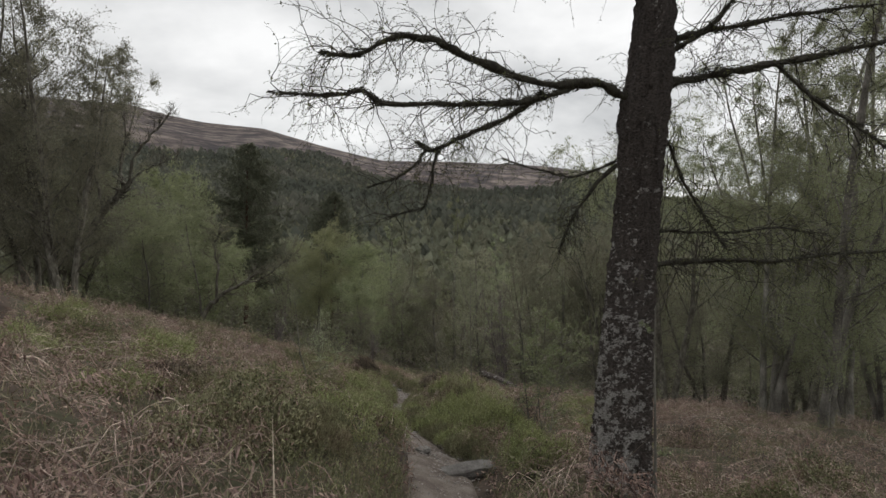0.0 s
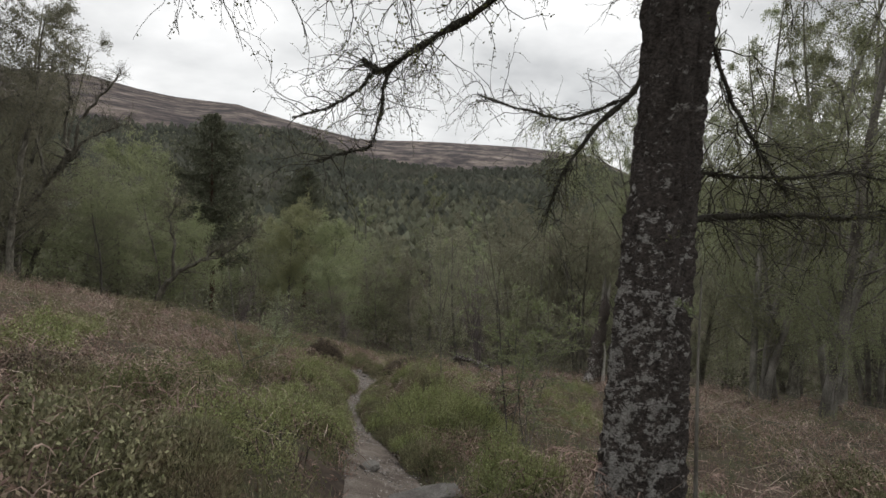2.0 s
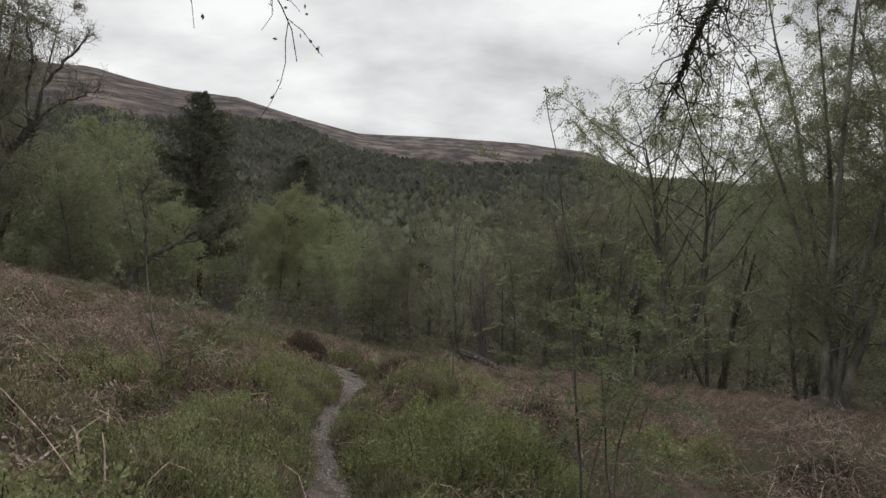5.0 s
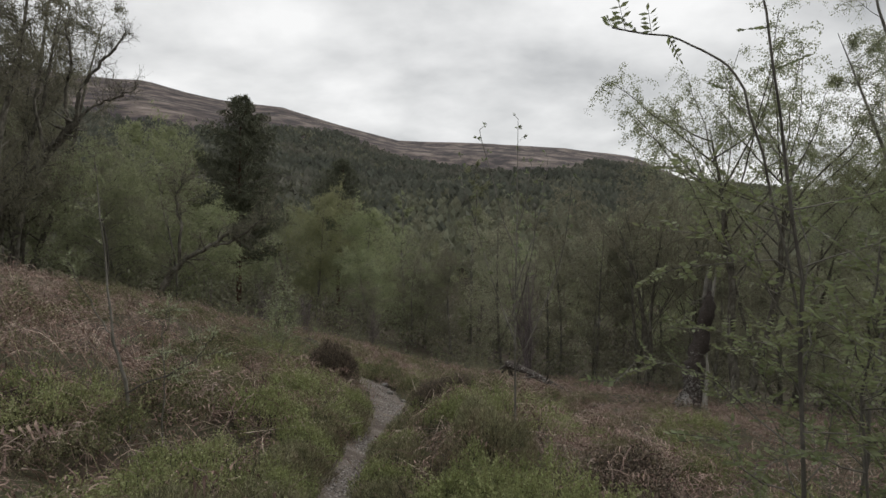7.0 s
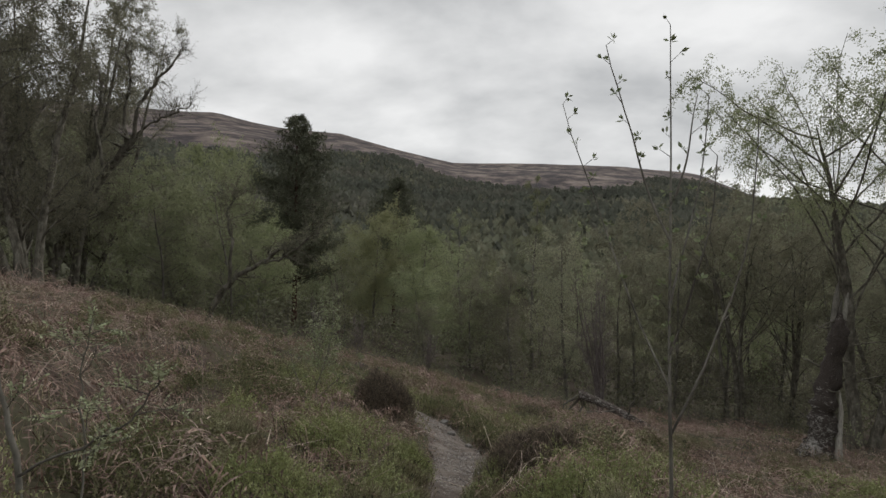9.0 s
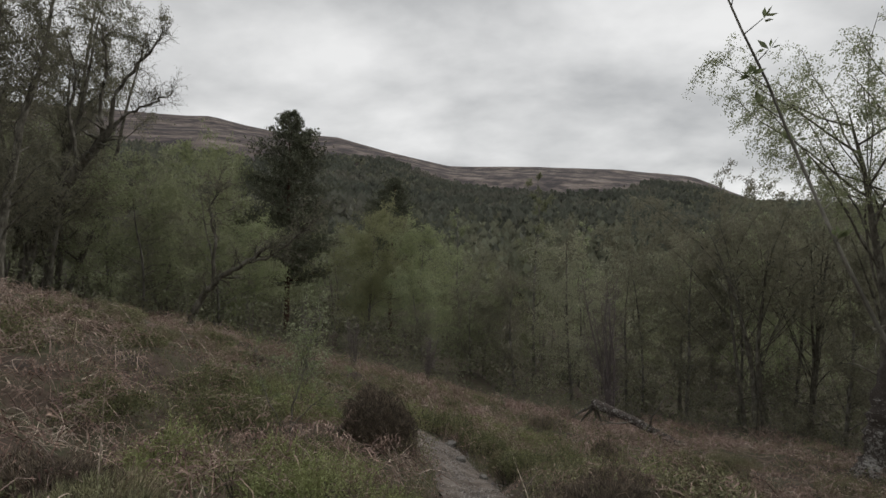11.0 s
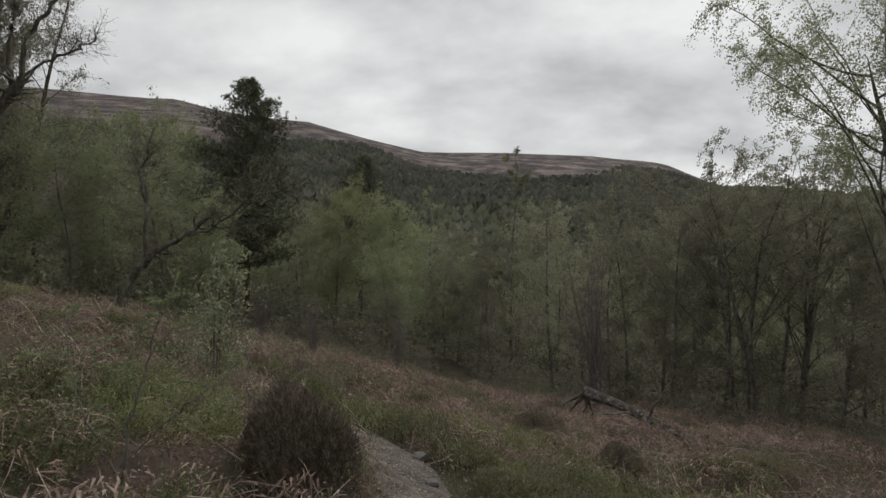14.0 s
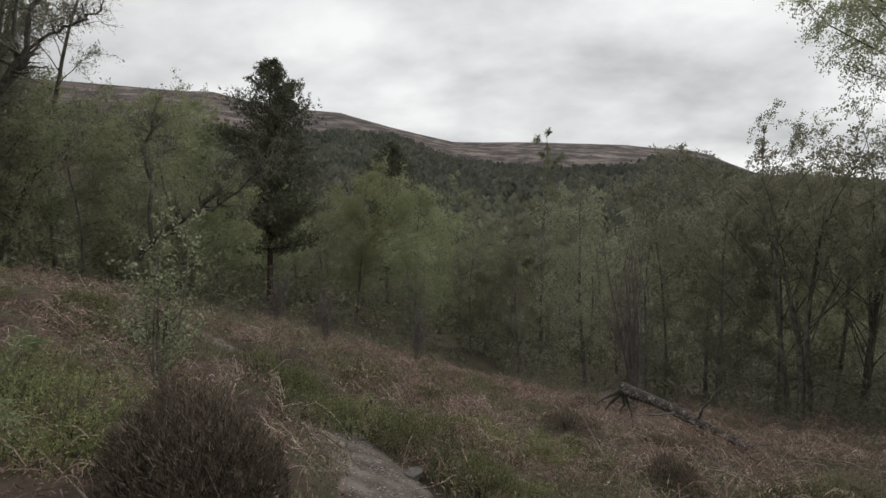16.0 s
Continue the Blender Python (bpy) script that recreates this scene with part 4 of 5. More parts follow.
# the wood that fills the dip and the near side of the valley
w1 = broadleaf(13, 0.1, limbs=28, spread=0.36, bare=0.14, twigs=8, per_twig=40, leaf=0.22, scatter_leaf=0.045, twig_r=0.014, droop=0.55, seg=3, dome=True, hang=0.9)
w2 = broadleaf(14, 0.1, limbs=24, spread=0.32, bare=0.06, twigs=8, per_twig=36, leaf=0.22, scatter_leaf=0.045, twig_r=0.014, droop=0.5, leaf_mat=LEAF_OLIVE, seg=3, dome=True, hang=0.9)
w3 = pine(15, 0.2, whorls=17, dense=0.6)
w4 = broadleaf(10.5, 0.07, stems=4, limbs=12, spread=0.26, bare=0.08, twigs=6, per_twig=5, leaf=0.13, droop=0.2, leaf_mat=LEAF_OLIVE, seg=3, bark=PURPLE_BARK)
f1 = broadleaf(13.5, 0.12, limbs=16, spread=0.33, bare=0.08, twigs=6, per_twig=26, leaf=0.38, scatter_leaf=0.07, dome=True, droop=0.5, seg=3, twig_wood=False, hang=0.8)
f2 = broadleaf(14, 0.12, limbs=16, spread=0.32, bare=0.06, twigs=6, per_twig=26, leaf=0.38, scatter_leaf=0.07, dome=True, droop=0.4, leaf_mat=LEAF_OLIVE, seg=3, twig_wood=False, hang=0.8)
f3 = pine(14, 0.2, whorls=13, dense=0.45)
LIGHT, OLIVE, DARK, THICKET = "birch in light spring leaf in the valley wood", "olive-green birch in the valley wood", "dark pine in the valley wood", "half-bare thicket birch in the valley wood"
NEAR_WOOD = [(w1, LIGHT), (w2, OLIVE), (w3, DARK), (w4, THICKET)]
FAR_WOOD = [(f1, LIGHT), (f2, OLIVE), (f3, DARK), (f2, OLIVE)]
taken = [(-13.5, 56.3), (-21.7, 57.8), (-27, 55), (1.2, 60), (4.6, 40.5), (3.6, 50)]
used = set()
tries = placed = 0
while placed < 150 and tries < 9000:
    tries += 1
    az = radians(rng.uniform(-52, 56))
    r = math.sqrt(rng.uniform(70 ** 2, 150 ** 2)) if placed > 85 else rng.uniform(40, 85)
    x, y = -r * math.sin(az), r * math.cos(az)
    if y < 30 and abs(x) < 24 or -15 < x < 9 and y < 49 or 8 < x < 22 and y < 46:
        continue
    if -19 < x < -8 and y < 57 or -24 < x < -8 and y < 60 and rng.uniform() < 0.7:
        continue
    if any((x - a) ** 2 + (y - b) ** 2 < (2.6 + r * 0.022) ** 2 for a, b in taken):
        continue
    taken.append((x, y))
    k = int(rng.choice(4, p=[0.44, 0.4, 0.0, 0.16]))
    src, text = (NEAR_WOOD if r < 82 else FAR_WOOD)[k]
    size, tall = rng.uniform(0.62, 1.1), rng.uniform(0.8, 1.1)
    if r > 82:
        tall *= 0.8 if x > -20 else 0.62
    if src not in used:
        used.add(src)
        tagged(stand(src, x, y, 0, 0.8), text, "tree", "trees of the valley wood")
    else:
        tagged(again(src, x, y, rng.uniform(0, 360), size, tall), text, "tree", "trees of the valley wood")
    placed += 1

# any tree of the wood that found no place in the loop
for k, (src, text) in enumerate(NEAR_WOOD + FAR_WOOD):
    if src not in used:
        used.add(src)
        tagged(stand(src, 34 + 3 * k, 78 + 2 * k), text, "tree", "trees of the valley wood")


def scrub():
    """Undergrowth beneath the wood: leafy suckers and thin stems in no order."""
    n = 1500
    az = np.radians(rng.uniform(-50, 55, n))
    r = rng.uniform(36, 95, n)
    x, y = -r * np.sin(az), r * np.cos(az)
    ok = ~((x > -14) & (x < 24) & (y < 47 + 2 * vnoise(x, y, 5, 91)) & (y < 47)) & (y > 24) & ~((x < 0) & (x > -24) & (y < 37))
    x, y = x[ok], y[ok]
    m = len(x)
    h = rng.uniform(0.9, 3.4, m)
    g = ground_z(x, y)
    per = 28
    c = np.stack([x, y, g], -1)[:, None] + np.stack([rng.normal(0, 0.35, (m, per)) * h[:, None] * 0.7, rng.normal(0, 0.35, (m, per)) * h[:, None] * 0.7, rng.uniform(0.05, 1, (m, per)) * h[:, None]], -1)
    v, f = leaves(c.reshape(-1, 3), np.repeat(0.16 + 0.003 * np.hypot(x, y), per))
    tagged(new("scrub_foliage", raw_mesh("scrub_foliage", v, f, SCRUB)), "olive scrub and suckers beneath the birch wood", "scrub", kind="stuff")
    k = 2
    base = np.repeat(np.stack([x, y, g - 0.1], -1), k, 0) + rng.normal(size=(m * k, 3)) * np.array([0.3, 0.3, 0])
    tip = base + np.stack([rng.normal(0, 0.4, m * k), rng.normal(0, 0.4, m * k), np.repeat(h, k) * rng.uniform(0.7, 1.5, m * k)], -1)
    v, f = blades(base, tip, 0.035)
    tagged(new("scrub_stems", raw_mesh("scrub_stems", v, f, PURPLE_BARK)), "thin grey-brown scrub stems beneath the wood", "scrub", kind="stuff")


def young_growth():
    """Low birch suckers and brush that thin out from the wood up the open slope."""
    n = 700
    x, y = rng.uniform(-13, 17, n), 47 - 19 * rng.uniform(0, 1, n) ** 1.5
    ok = (np.abs(x - 3.5) + np.abs(y - 31) > 4.5) & (vnoise(x, y, 3.0, 93) > -0.2) & ~((x < -2) & (y < 34))
    x, y = x[ok], y[ok]
    m, per = len(x), 70
    h = rng.uniform(0.35, 1.5, m) * (0.55 + 0.045 * np.clip(y - 28, 0, 20))
    q = np.abs(rng.normal(0, 0.36, (m, per))) * h[:, None]
    a = rng.uniform(0, 6.28, (m, per))
    c = np.stack([x, y, ground_z(x, y)], -1)[:, None] + np.stack([q * np.cos(a), q * np.sin(a), rng.uniform(0.03, 1, (m, per)) ** 0.8 * h[:, None]], -1)
    v, f = leaves(c.reshape(-1, 3), 0.075)
    tagged(new("young_growth", raw_mesh("young_growth", v, f, SCRUB)), "low olive brush and suckers at the edge of the wood", "scrub", kind="stuff")
    base = np.repeat(np.stack([x, y, ground_z(x, y) - 0.05], -1), 4, 0) + rng.normal(size=(m * 4, 3)) * np.array([0.12, 0.12, 0])
    tip = base + np.stack([rng.normal(0, 0.25, m * 4), rng.normal(0, 0.25, m * 4), np.repeat(h, 4) * rng.uniform(0.7, 1.3, m * 4)], -1)
    v, f = blades(base, tip, 0.016)
    tagged(new("brush_stems", raw_mesh("brush_stems", v, f, PURPLE_BARK)), "thin grey-brown stems of the brush", "scrub", kind="stuff")


scrub()
young_growth()


def far_woods():
    """The woods of the far hillside, too many to count: small ragged conifers and round birches."""
    n = 42000
    az = np.radians(rng.uniform(-60, 62, n))
    r = 115 + 760 * rng.uniform(0, 1, n) ** 0.7
    x, y = -r * np.sin(az), r * np.cos(az)
    deg = np.degrees(az)
    rim = np.interp(deg, [-180, -30, -16, 180], [700, 700, 1350, 1350])
    el = np.interp(deg, RIDGE_AZ, RIDGE_EL)
    limit = rim * np.interp(deg, [-60, -24, -18, -11, -3, 7, 13, 20, 31, 45, 60], [1.1, 1.05, 0.95, 0.44, 0.42, 0.54, 0.62, 0.5, 0.4, 0.42, 0.42]) * (1 + 0.05 * vnoise(x, y, 90, 31) + 0.05 * vnoise(x, y, 300, 32))
    keep = (r < limit) & (vnoise(x, y, 60, 33) > -0.75)
    x, y, r = x[keep], y[keep], r[keep]
    z = ground_z(x, y)
    m = len(x)
    conifer = vnoise(x, y, 110, 34) + 0.5 * rng.normal(size=m) + smooth(r, 130, 520) * 1.0 - 1.1 * smooth(-np.degrees(np.arctan2(-x, y)), 17, 24) > 0.45
    h = np.where(conifer, rng.uniform(5.5, 11, m), rng.uniform(4.5, 8.5, m)) * (0.75 + 0.25 * smooth(1400 - r, 0, 900))
    w = np.where(conifer, h * rng.uniform(0.17, 0.26, m), h * rng.uniform(0.3, 0.45, m))
    for name, pick, mat, text in (("conifer_wood", conifer, FAR_CONIFER, "dark conifer wood covering the far hillside"), ("birch_wood", ~conifer, FAR_BIRCH, "grey-green birch wood on the lower hillside")):
        c = np.stack([x[pick], y[pick], z[pick]], -1)
        hh, ww = h[pick], w[pick]
        k = len(c)
        tufts = 8
        lift = rng.uniform(0.08, 1.0, (k, tufts))
        prof = (1 - lift) * 1.1 + 0.06 if name == "conifer_wood" else np.sqrt(np.clip(1 - (2 * lift - 1.0) ** 2, 0.02, 1))
        a = rng.uniform(0, 6.28, (k, tufts))
        rad = prof * ww[:, None] * rng.uniform(0.35, 1.0, (k, tufts))
        mid = c[:, None] + np.stack([rad * np.cos(a), rad * np.sin(a), lift * hh[:, None]], -1)
        out = np.stack([np.cos(a), np.sin(a), 0.6 + 0 * a], -1)
        side = np.stack([-np.sin(a), np.cos(a), 0 * a], -1)
        s = (hh[:, None] * 0.2 * rng.uniform(0.7, 1.4, (k, tufts)) * (1.25 - 0.5 * lift))[..., None]
        v = np.stack([mid - side * s - out * s * 0.2, mid + side * s - out * s * 0.2, mid + out * s * 0.5 + np.array([0, 0, 1.0]) * s * 0.9, mid - np.array([0, 0, 1.0]) * s * 0.9 + out * s * 0.3], 2)
        f = np.arange(k * tufts * 4).reshape(-1, 4)[:, [0, 3, 1, 2]]
        ob = new(name, raw_mesh(name, v.reshape(-1, 3), f, mat))
        tagged(ob, text, "wood", kind="stuff")


far_woods()

# ---- undergrowth ----
def scatter(n, x0, x1, y0, y1):
    """Random places, thicker towards the path."""
    y = y0 + (y1 - y0) * rng.uniform(0, 1, n) ** 1.15
    mid = path_x(np.clip(y, 0, 20))
    s = rng.uniform(-1, 1, n)
    x = mid + np.where(s < 0, (x0 - mid) * -s, (x1 - mid) * s) * np.abs(s) ** 0.35
    return x, y


def clear(x, y, gap=0.5):
    return np.abs(x - path_x(y)) > gap - 0.42 + path_half(y) + 0.1 * vnoise(x, y, 0.7, 41)


def mound(x, y):
    """How high the dead growth is heaped."""
    return 0.36 * np.clip(vnoise(x, y, 0.75, 56) + 0.35 * vnoise(x, y, 0.25, 57), 0, 1)


def bracken(n=13000):
    x, y = scatter(n, -20, 17, 2, 44)
    ok = clear(x, y, 1.0) & (vnoise(x, y, 2.4, 51) + 0.35 * vnoise(x, y, 0.8, 52) + np.where(x < path_x(y), 0.42, 0.34) > 0.0)
    x, y = x[ok], y[ok]
    m = len(x)
    far = 1 + 0.04 * np.clip(y - 22, 0, 40)
    length = rng.uniform(0.28, 0.75, m) * far
    a = rng.uniform(0, 6.28, m)
    d = np.stack([np.cos(a), np.sin(a)], -1)
    pairs = 15
    t = np.linspace(0.08, 1, pairs)
    px = x[:, None] + d[:, :1] * t * length[:, None]
    py = y[:, None] + d[:, 1:] * t * length[:, None]
    arch = rng.uniform(0.03, 0.34, m)[:, None] * np.sin(np.pi * np.clip(t * 0.85 + 0.1, 0, 1))[None]
    pz = ground_z(px, py) + 0.02 + arch + mound(x, y)[:, None]
    s = np.stack([-d[:, 1], d[:, 0]], -1)
    verts = []
    for sign in (-1, 1):
        w = 0.2 * length[:, None] * (1 - 0.85 * t)[None] * rng.uniform(0.05, 1.1, (m, pairs)) * sign
        tipx = px + s[:, :1] * w + d[:, :1] * np.abs(w) * 0.35
        tipy = py + s[:, 1:] * w + d[:, 1:] * np.abs(w) * 0.35
        tipz = pz - np.abs(w) * rng.uniform(-0.4, 1.6, (m, pairs))
        b = 0.014 * length[:, None] * np.ones(pairs)
        lo = np.stack([px - d[:, :1] * b, py - d[:, 1:] * b, pz], -1)
        hi = np.stack([px + d[:, :1] * b, py + d[:, 1:] * b, pz + 0.004], -1)
        verts.append(np.stack([lo, hi, np.stack([tipx, tipy, tipz], -1)], 2).reshape(-1, 3))
    # midribs
    g = 0.008 * far
    r0 = np.stack([x - s[:, 0] * g, y - s[:, 1] * g, ground_z(x, y) + 0.02], -1)
    r1 = np.stack([x + s[:, 0] * g, y + s[:, 1] * g, ground_z(x, y) + 0.02], -1)
    r2 = np.stack([px[:, 9], py[:, 9], pz[:, 9] + 0.006], -1)
    verts.append(np.stack([r0, r1, r2], 1).reshape(-1, 3))
    v = np.concatenate(verts)
    ob = new("dead_bracken", raw_mesh("dead_bracken", v, np.arange(len(v)).reshape(-1, 3), FROND))
    tagged(ob, "flattened brown dead bracken fronds over the bank", "bracken", kind="stuff")
    # crumbled litter between the fronds
    k = 170000
    x, y = scatter(k, -13, 12, 2.2, 38)
    ok = clear(x, y, 0.42) & (vnoise(x, y, 2.4, 51) + 0.4 * vnoise(x, y, 0.6, 55) + 0.85 > 0.0)
    x, y = x[ok], y[ok]
    m = len(x)
    z = ground_z(x, y) + np.abs(rng.normal(0.02, 0.05, m)) + mound(x, y) * rng.uniform(0.2, 1, m)
    v, f = leaves(np.stack([x, y, z], -1), 0.052 * (1 + 0.06 * np.clip(y - 21, 0, 40)), flat=0.3, slim=0.24)
    ob = new("leaf_litter", raw_mesh("leaf_litter", v, f, FROND))
    tagged(ob, "crumbled brown bracken litter over the slope", "litter", kind="stuff")
    # curled strands, tangled over one another
    k = 76000
    x, y = scatter(k, -17, 14, 2.3, 36)
    ok = clear(x, y, 0.75) & (vnoise(x, y, 2.4, 51) + 0.35 * vnoise(x, y, 0.8, 52) + 0.6 > 0.0)
    x, y = x[ok], y[ok]
    m = len(x)
    a, q = rng.uniform(0, 6.28, m), np.linspace(0, 1, 6)[None]
    length = rng.gamma(2.4, 0.14, m).clip(0.12, 0.9)
    bend = rng.normal(0, 1.3, m)
    turn = a[:, None] + bend[:, None] * q
    px = x[:, None] + np.cumsum(np.cos(turn), 1) * length[:, None] / 6
    py = y[:, None] + np.cumsum(np.sin(turn), 1) * length[:, None] / 6
    pz = ground_z(px, py) + mound(x, y)[:, None] * rng.uniform(0.5, 1.1, (m, 1)) + 0.02 + (rng.uniform(0.0, 0.2, m) * length / 0.4)[:, None] * np.sin(np.pi * q)
    v, f = ribbons(np.stack([px, py, pz], -1), rng.uniform(0.004, 0.01, m) * (1 + 0.05 * np.clip(y - 16, 0, 20)))
    ob = new("bracken_tangle", raw_mesh("bracken_tangle", v, f, TANGLE))
    tagged(ob, "tangled curled brown strands of dead bracken", "bracken", kind="stuff")
    # broken stalks
    k = 14000
    x, y = scatter(k, -16, 14, 2.5, 34)
    ok = clear(x, y, 0.7) & (vnoise(x, y, 2.4, 51) > -0.25)
    x, y = x[ok], y[ok]
    m = len(x)
    base = np.stack([x, y, ground_z(x, y) + rng.uniform(0.0, 0.12, m)], -1)
    a = rng.uniform(0, 6.28, m)
    up = np.abs(rng.normal(0.0, 0.22, m)) + (rng.uniform(0, 1, m) > 0.93) * 0.9
    tip = base + np.stack([np.cos(a), np.sin(a), up], -1) * np.minimum(rng.gamma(2.2, 0.16, (m, 1)), 0.7)
    tip[:, 2] = np.maximum(tip[:, 2], ground_z(tip[:, 0], tip[:, 1]) + 0.03)
    v, f = blades(base, tip, 0.012 + 0.008 * rng.uniform(0, 1, m) ** 3)
    v2, f2 = blades(base + 0.003, tip, 0.012)
    ob = new("bracken_stalks", raw_mesh("bracken_stalks", np.concatenate([v, v2]), np.concatenate([f, f2 + len(v)]), STRAW))
    tagged(ob, "pale broken bracken stalks and straw", "stalk", kind="stuff")


def clump_points(cx, cy, radius, height, n):
    """Points through a low dome of growth on the ground."""
    a, q = rng.uniform(0, 6.28, n), np.sqrt(rng.uniform(0, 1, n))
    edge = radius * (0.85 + 0.35 * vnoise(cx + 1.3 * np.cos(a), cy + 1.3 * np.sin(a), 0.7, 63))
    x, y = cx + edge * q * np.cos(a), cy + edge * q * np.sin(a)
    top = height * (1 - 0.5 * q ** 5) * (0.82 + 0.2 * vnoise(x, y, 0.26, 61) + 0.12 * vnoise(x, y, 0.09, 64))
    level = at(cx, cy)
    g = ground_z(x, y)
    return x, y, g, np.maximum(0.05, np.maximum(top + 0.75 * (level - g), 0.35 * top))


def bilberry_cover():
    """Low bilberry and moss in drifts over the slope."""
    n = 110000
    x, y = scatter(n, -14, 13, 2.5, 36)
    keep = rng.uniform(0, 1, n) < np.where(y < 22, 1.0, 0.5)
    green = vnoise(x, y, 2.4, 51) * -0.8 + 0.6 * vnoise(x, y, 0.9, 53) + 0.55 * np.exp(-np.abs(x - path_x(y)) / 1.3) - 0.3 * smooth(path_x(y) - x, 2.0, 3.6) * (1 - smooth(y, 9, 12))
    ok = keep & clear(x, y, 0.54) & (green > 0.2)
    x, y, green = x[ok], y[ok], green[ok]
    m = len(x)
    top = (0.07 + 0.68 * np.clip(green - 0.12, 0, 0.8)) * (0.75 + 0.85 * np.clip(vnoise(x, y, 0.42, 54), -0.7, 1))
    top = top * 1.25
    z = ground_z(x, y) + top * rng.uniform(0.1, 0.85, m) ** 0.6
    way = unit(m) * 0.45 + np.array([0, 0, 1.0])
    way /= np.linalg.norm(way, axis=1)[:, None]
    v, f = sprigs(np.stack([x, y, z], -1), way, rng.uniform(0.06, 0.14, m), 6, 0.024 * (1 + 0.06 * np.clip(y - 20, 0, 40)))
    ob = new("bilberry", raw_mesh("bilberry", v, f, BILBERRY))
    tagged(ob, "low fresh green bilberry growing in drifts", "bilberry", kind="stuff")


def grass_cover():
    n = 230000
    x, y = scatter(n, -14, 13, 2.5, 36)
    g = vnoise(x, y, 1.6, 71) + 0.5 * vnoise(x, y, 0.5, 72) + 0.8 * np.exp(-np.abs(x - path_x(y)) / 0.9)
    ok = clear(x, y, 0.5) & (g > 0.4)
    x, y = x[ok], y[ok]
    m = len(x)
    base = np.stack([x, y, ground_z(x, y) - 0.02], -1)
    tip = base + np.stack([rng.normal(0, 0.09, m), rng.normal(0, 0.09, m), rng.uniform(0.1, 0.26, m) + 0.2 * np.exp(-np.abs(x - path_x(y)) / 0.7) * rng.uniform(0, 1, m)], -1)
    v, f = blades(base, tip, 0.008 * (1 + 0.05 * np.clip(y - 21, 0, 40)))
    ob = new("grass", raw_mesh("grass", v, f, GRASS))
    tagged(ob, "tufts of rough grass, part green and part straw", "grass", kind="stuff")


def heather_cover():
    n = 170000
    x, y = scatter(n, -15, 14, 3, 36)
    g = vnoise(x, y, 1.9, 81) + 0.5 * vnoise(x, y, 0.6, 82)
    ok = clear(x, y, 0.6) & (g + 0.1 > 0.32 + 0.3 * (rng.uniform(0, 1, n) > 0.5))
    x, y = x[ok], y[ok]
    m = len(x)
    lump = 0.42 * np.clip(0.25 + vnoise(x, y, 0.45, 83) + 0.3 * vnoise(x, y, 0.17, 84), 0.08, 1)
    base = np.stack([x, y, ground_z(x, y) + lump * rng.uniform(0, 0.8, m)], -1)
    tip = base + np.stack([rng.normal(0, 0.045, m), rng.normal(0, 0.045, m), rng.uniform(0.06, 0.16, m)], -1)
    v, f = blades(base, tip, 0.009 * (1 + 0.05 * np.clip(y - 21, 0, 40)))
    ob = new("heather", raw_mesh("heather", v, f, HEATHER))
    tagged(ob, "low brown-green heather in patches", "heather", kind="stuff")


def heather_bush(x, y, radius, height, mat, text, n=9000):
    """A dense upright heather bush of fine sprigs on woody stems."""
    root = new("heather_bush")
    root.location = (x, y, at(x, y))
    tagged(root, text, "bush", "heather bushes")
    o = np.array(root.location)
    px, py, pz, top = clump_points(x, y, radius, height, n)
    lift = rng.uniform(0.02, 1, n) ** 0.7
    base = np.stack([px, py, pz + top * lift * 0.8], -1)
    out = np.stack([px - x, py - y, 0 * px], -1) / radius
    tip = base + (np.array([0, 0, 0.8]) + 0.45 * out + 0.6 * unit(n)) * rng.uniform(0.025, 0.075, (n, 1))
    v, f = blades(base - o, tip - o, 0.0055)
    part("foliage", raw_mesh("foliage", v, f, mat), root, kind="stuff")
    st = Tubes()
    for k in range(28):
        a, q = rng.uniform(0, 6.28), rng.uniform(0.1, 0.7)
        d = (q * math.cos(a), q * math.sin(a), 1.0)
        st.add(wander((d[0] * 0.1, d[1] * 0.1, -0.05), d, height * 0.62, 5, 0.1), np.linspace(0.009, 0.004, 5), 4)
    part("stemwork", st.mesh("stemwork", TWIG), root, kind="stuff")
    return root


def bilberry_bush(x, y, radius, height, text, n=7000, mat=BILBERRY):
    """A rounded bush of small bright leaves on thin green stems."""
    root = new("bilberry_bush")
    root.location = (x, y, at(x, y))
    tagged(root, text, "bush", "bilberry bushes")
    o = np.array(root.location)
    n = int(n * 0.24)
    px, py, pz, top = clump_points(x, y, radius, height, n)
    top = top * (0.8 + 0.4 * vnoise(px, py, 0.2, 62))
    c = np.stack([px, py, pz + top * rng.uniform(0.1, 0.9, n) ** 0.5], -1) - o
    way = np.stack([px - x, py - y, 0 * px], -1) / radius * 0.5 + unit(n) * 0.3 + np.array([0, 0, 1.0])
    way /= np.linalg.norm(way, axis=1)[:, None]
    v, f = sprigs(c, way, rng.uniform(0.06, 0.15, n), 7, 0.024)
    part("foliage", raw_mesh("foliage", v, f, mat), root, kind="stuff")
    st = Tubes()
    for k in range(60):
        a, q = rng.uniform(0, 6.28), rng.uniform(0, 0.85) * radius
        zz = at(x + q * math.cos(a), y + q * math.sin(a)) - o[2]
        st.add(wander((q * math.cos(a), q * math.sin(a), zz - 0.03), (0.2 * math.cos(a), 0.2 * math.sin(a), 1), height * 0.7, 5, 0.14), np.linspace(0.005, 0.002, 5), 4)
    part("stemwork", st.mesh("stemwork", TWIG), root, kind="stuff")
    return root


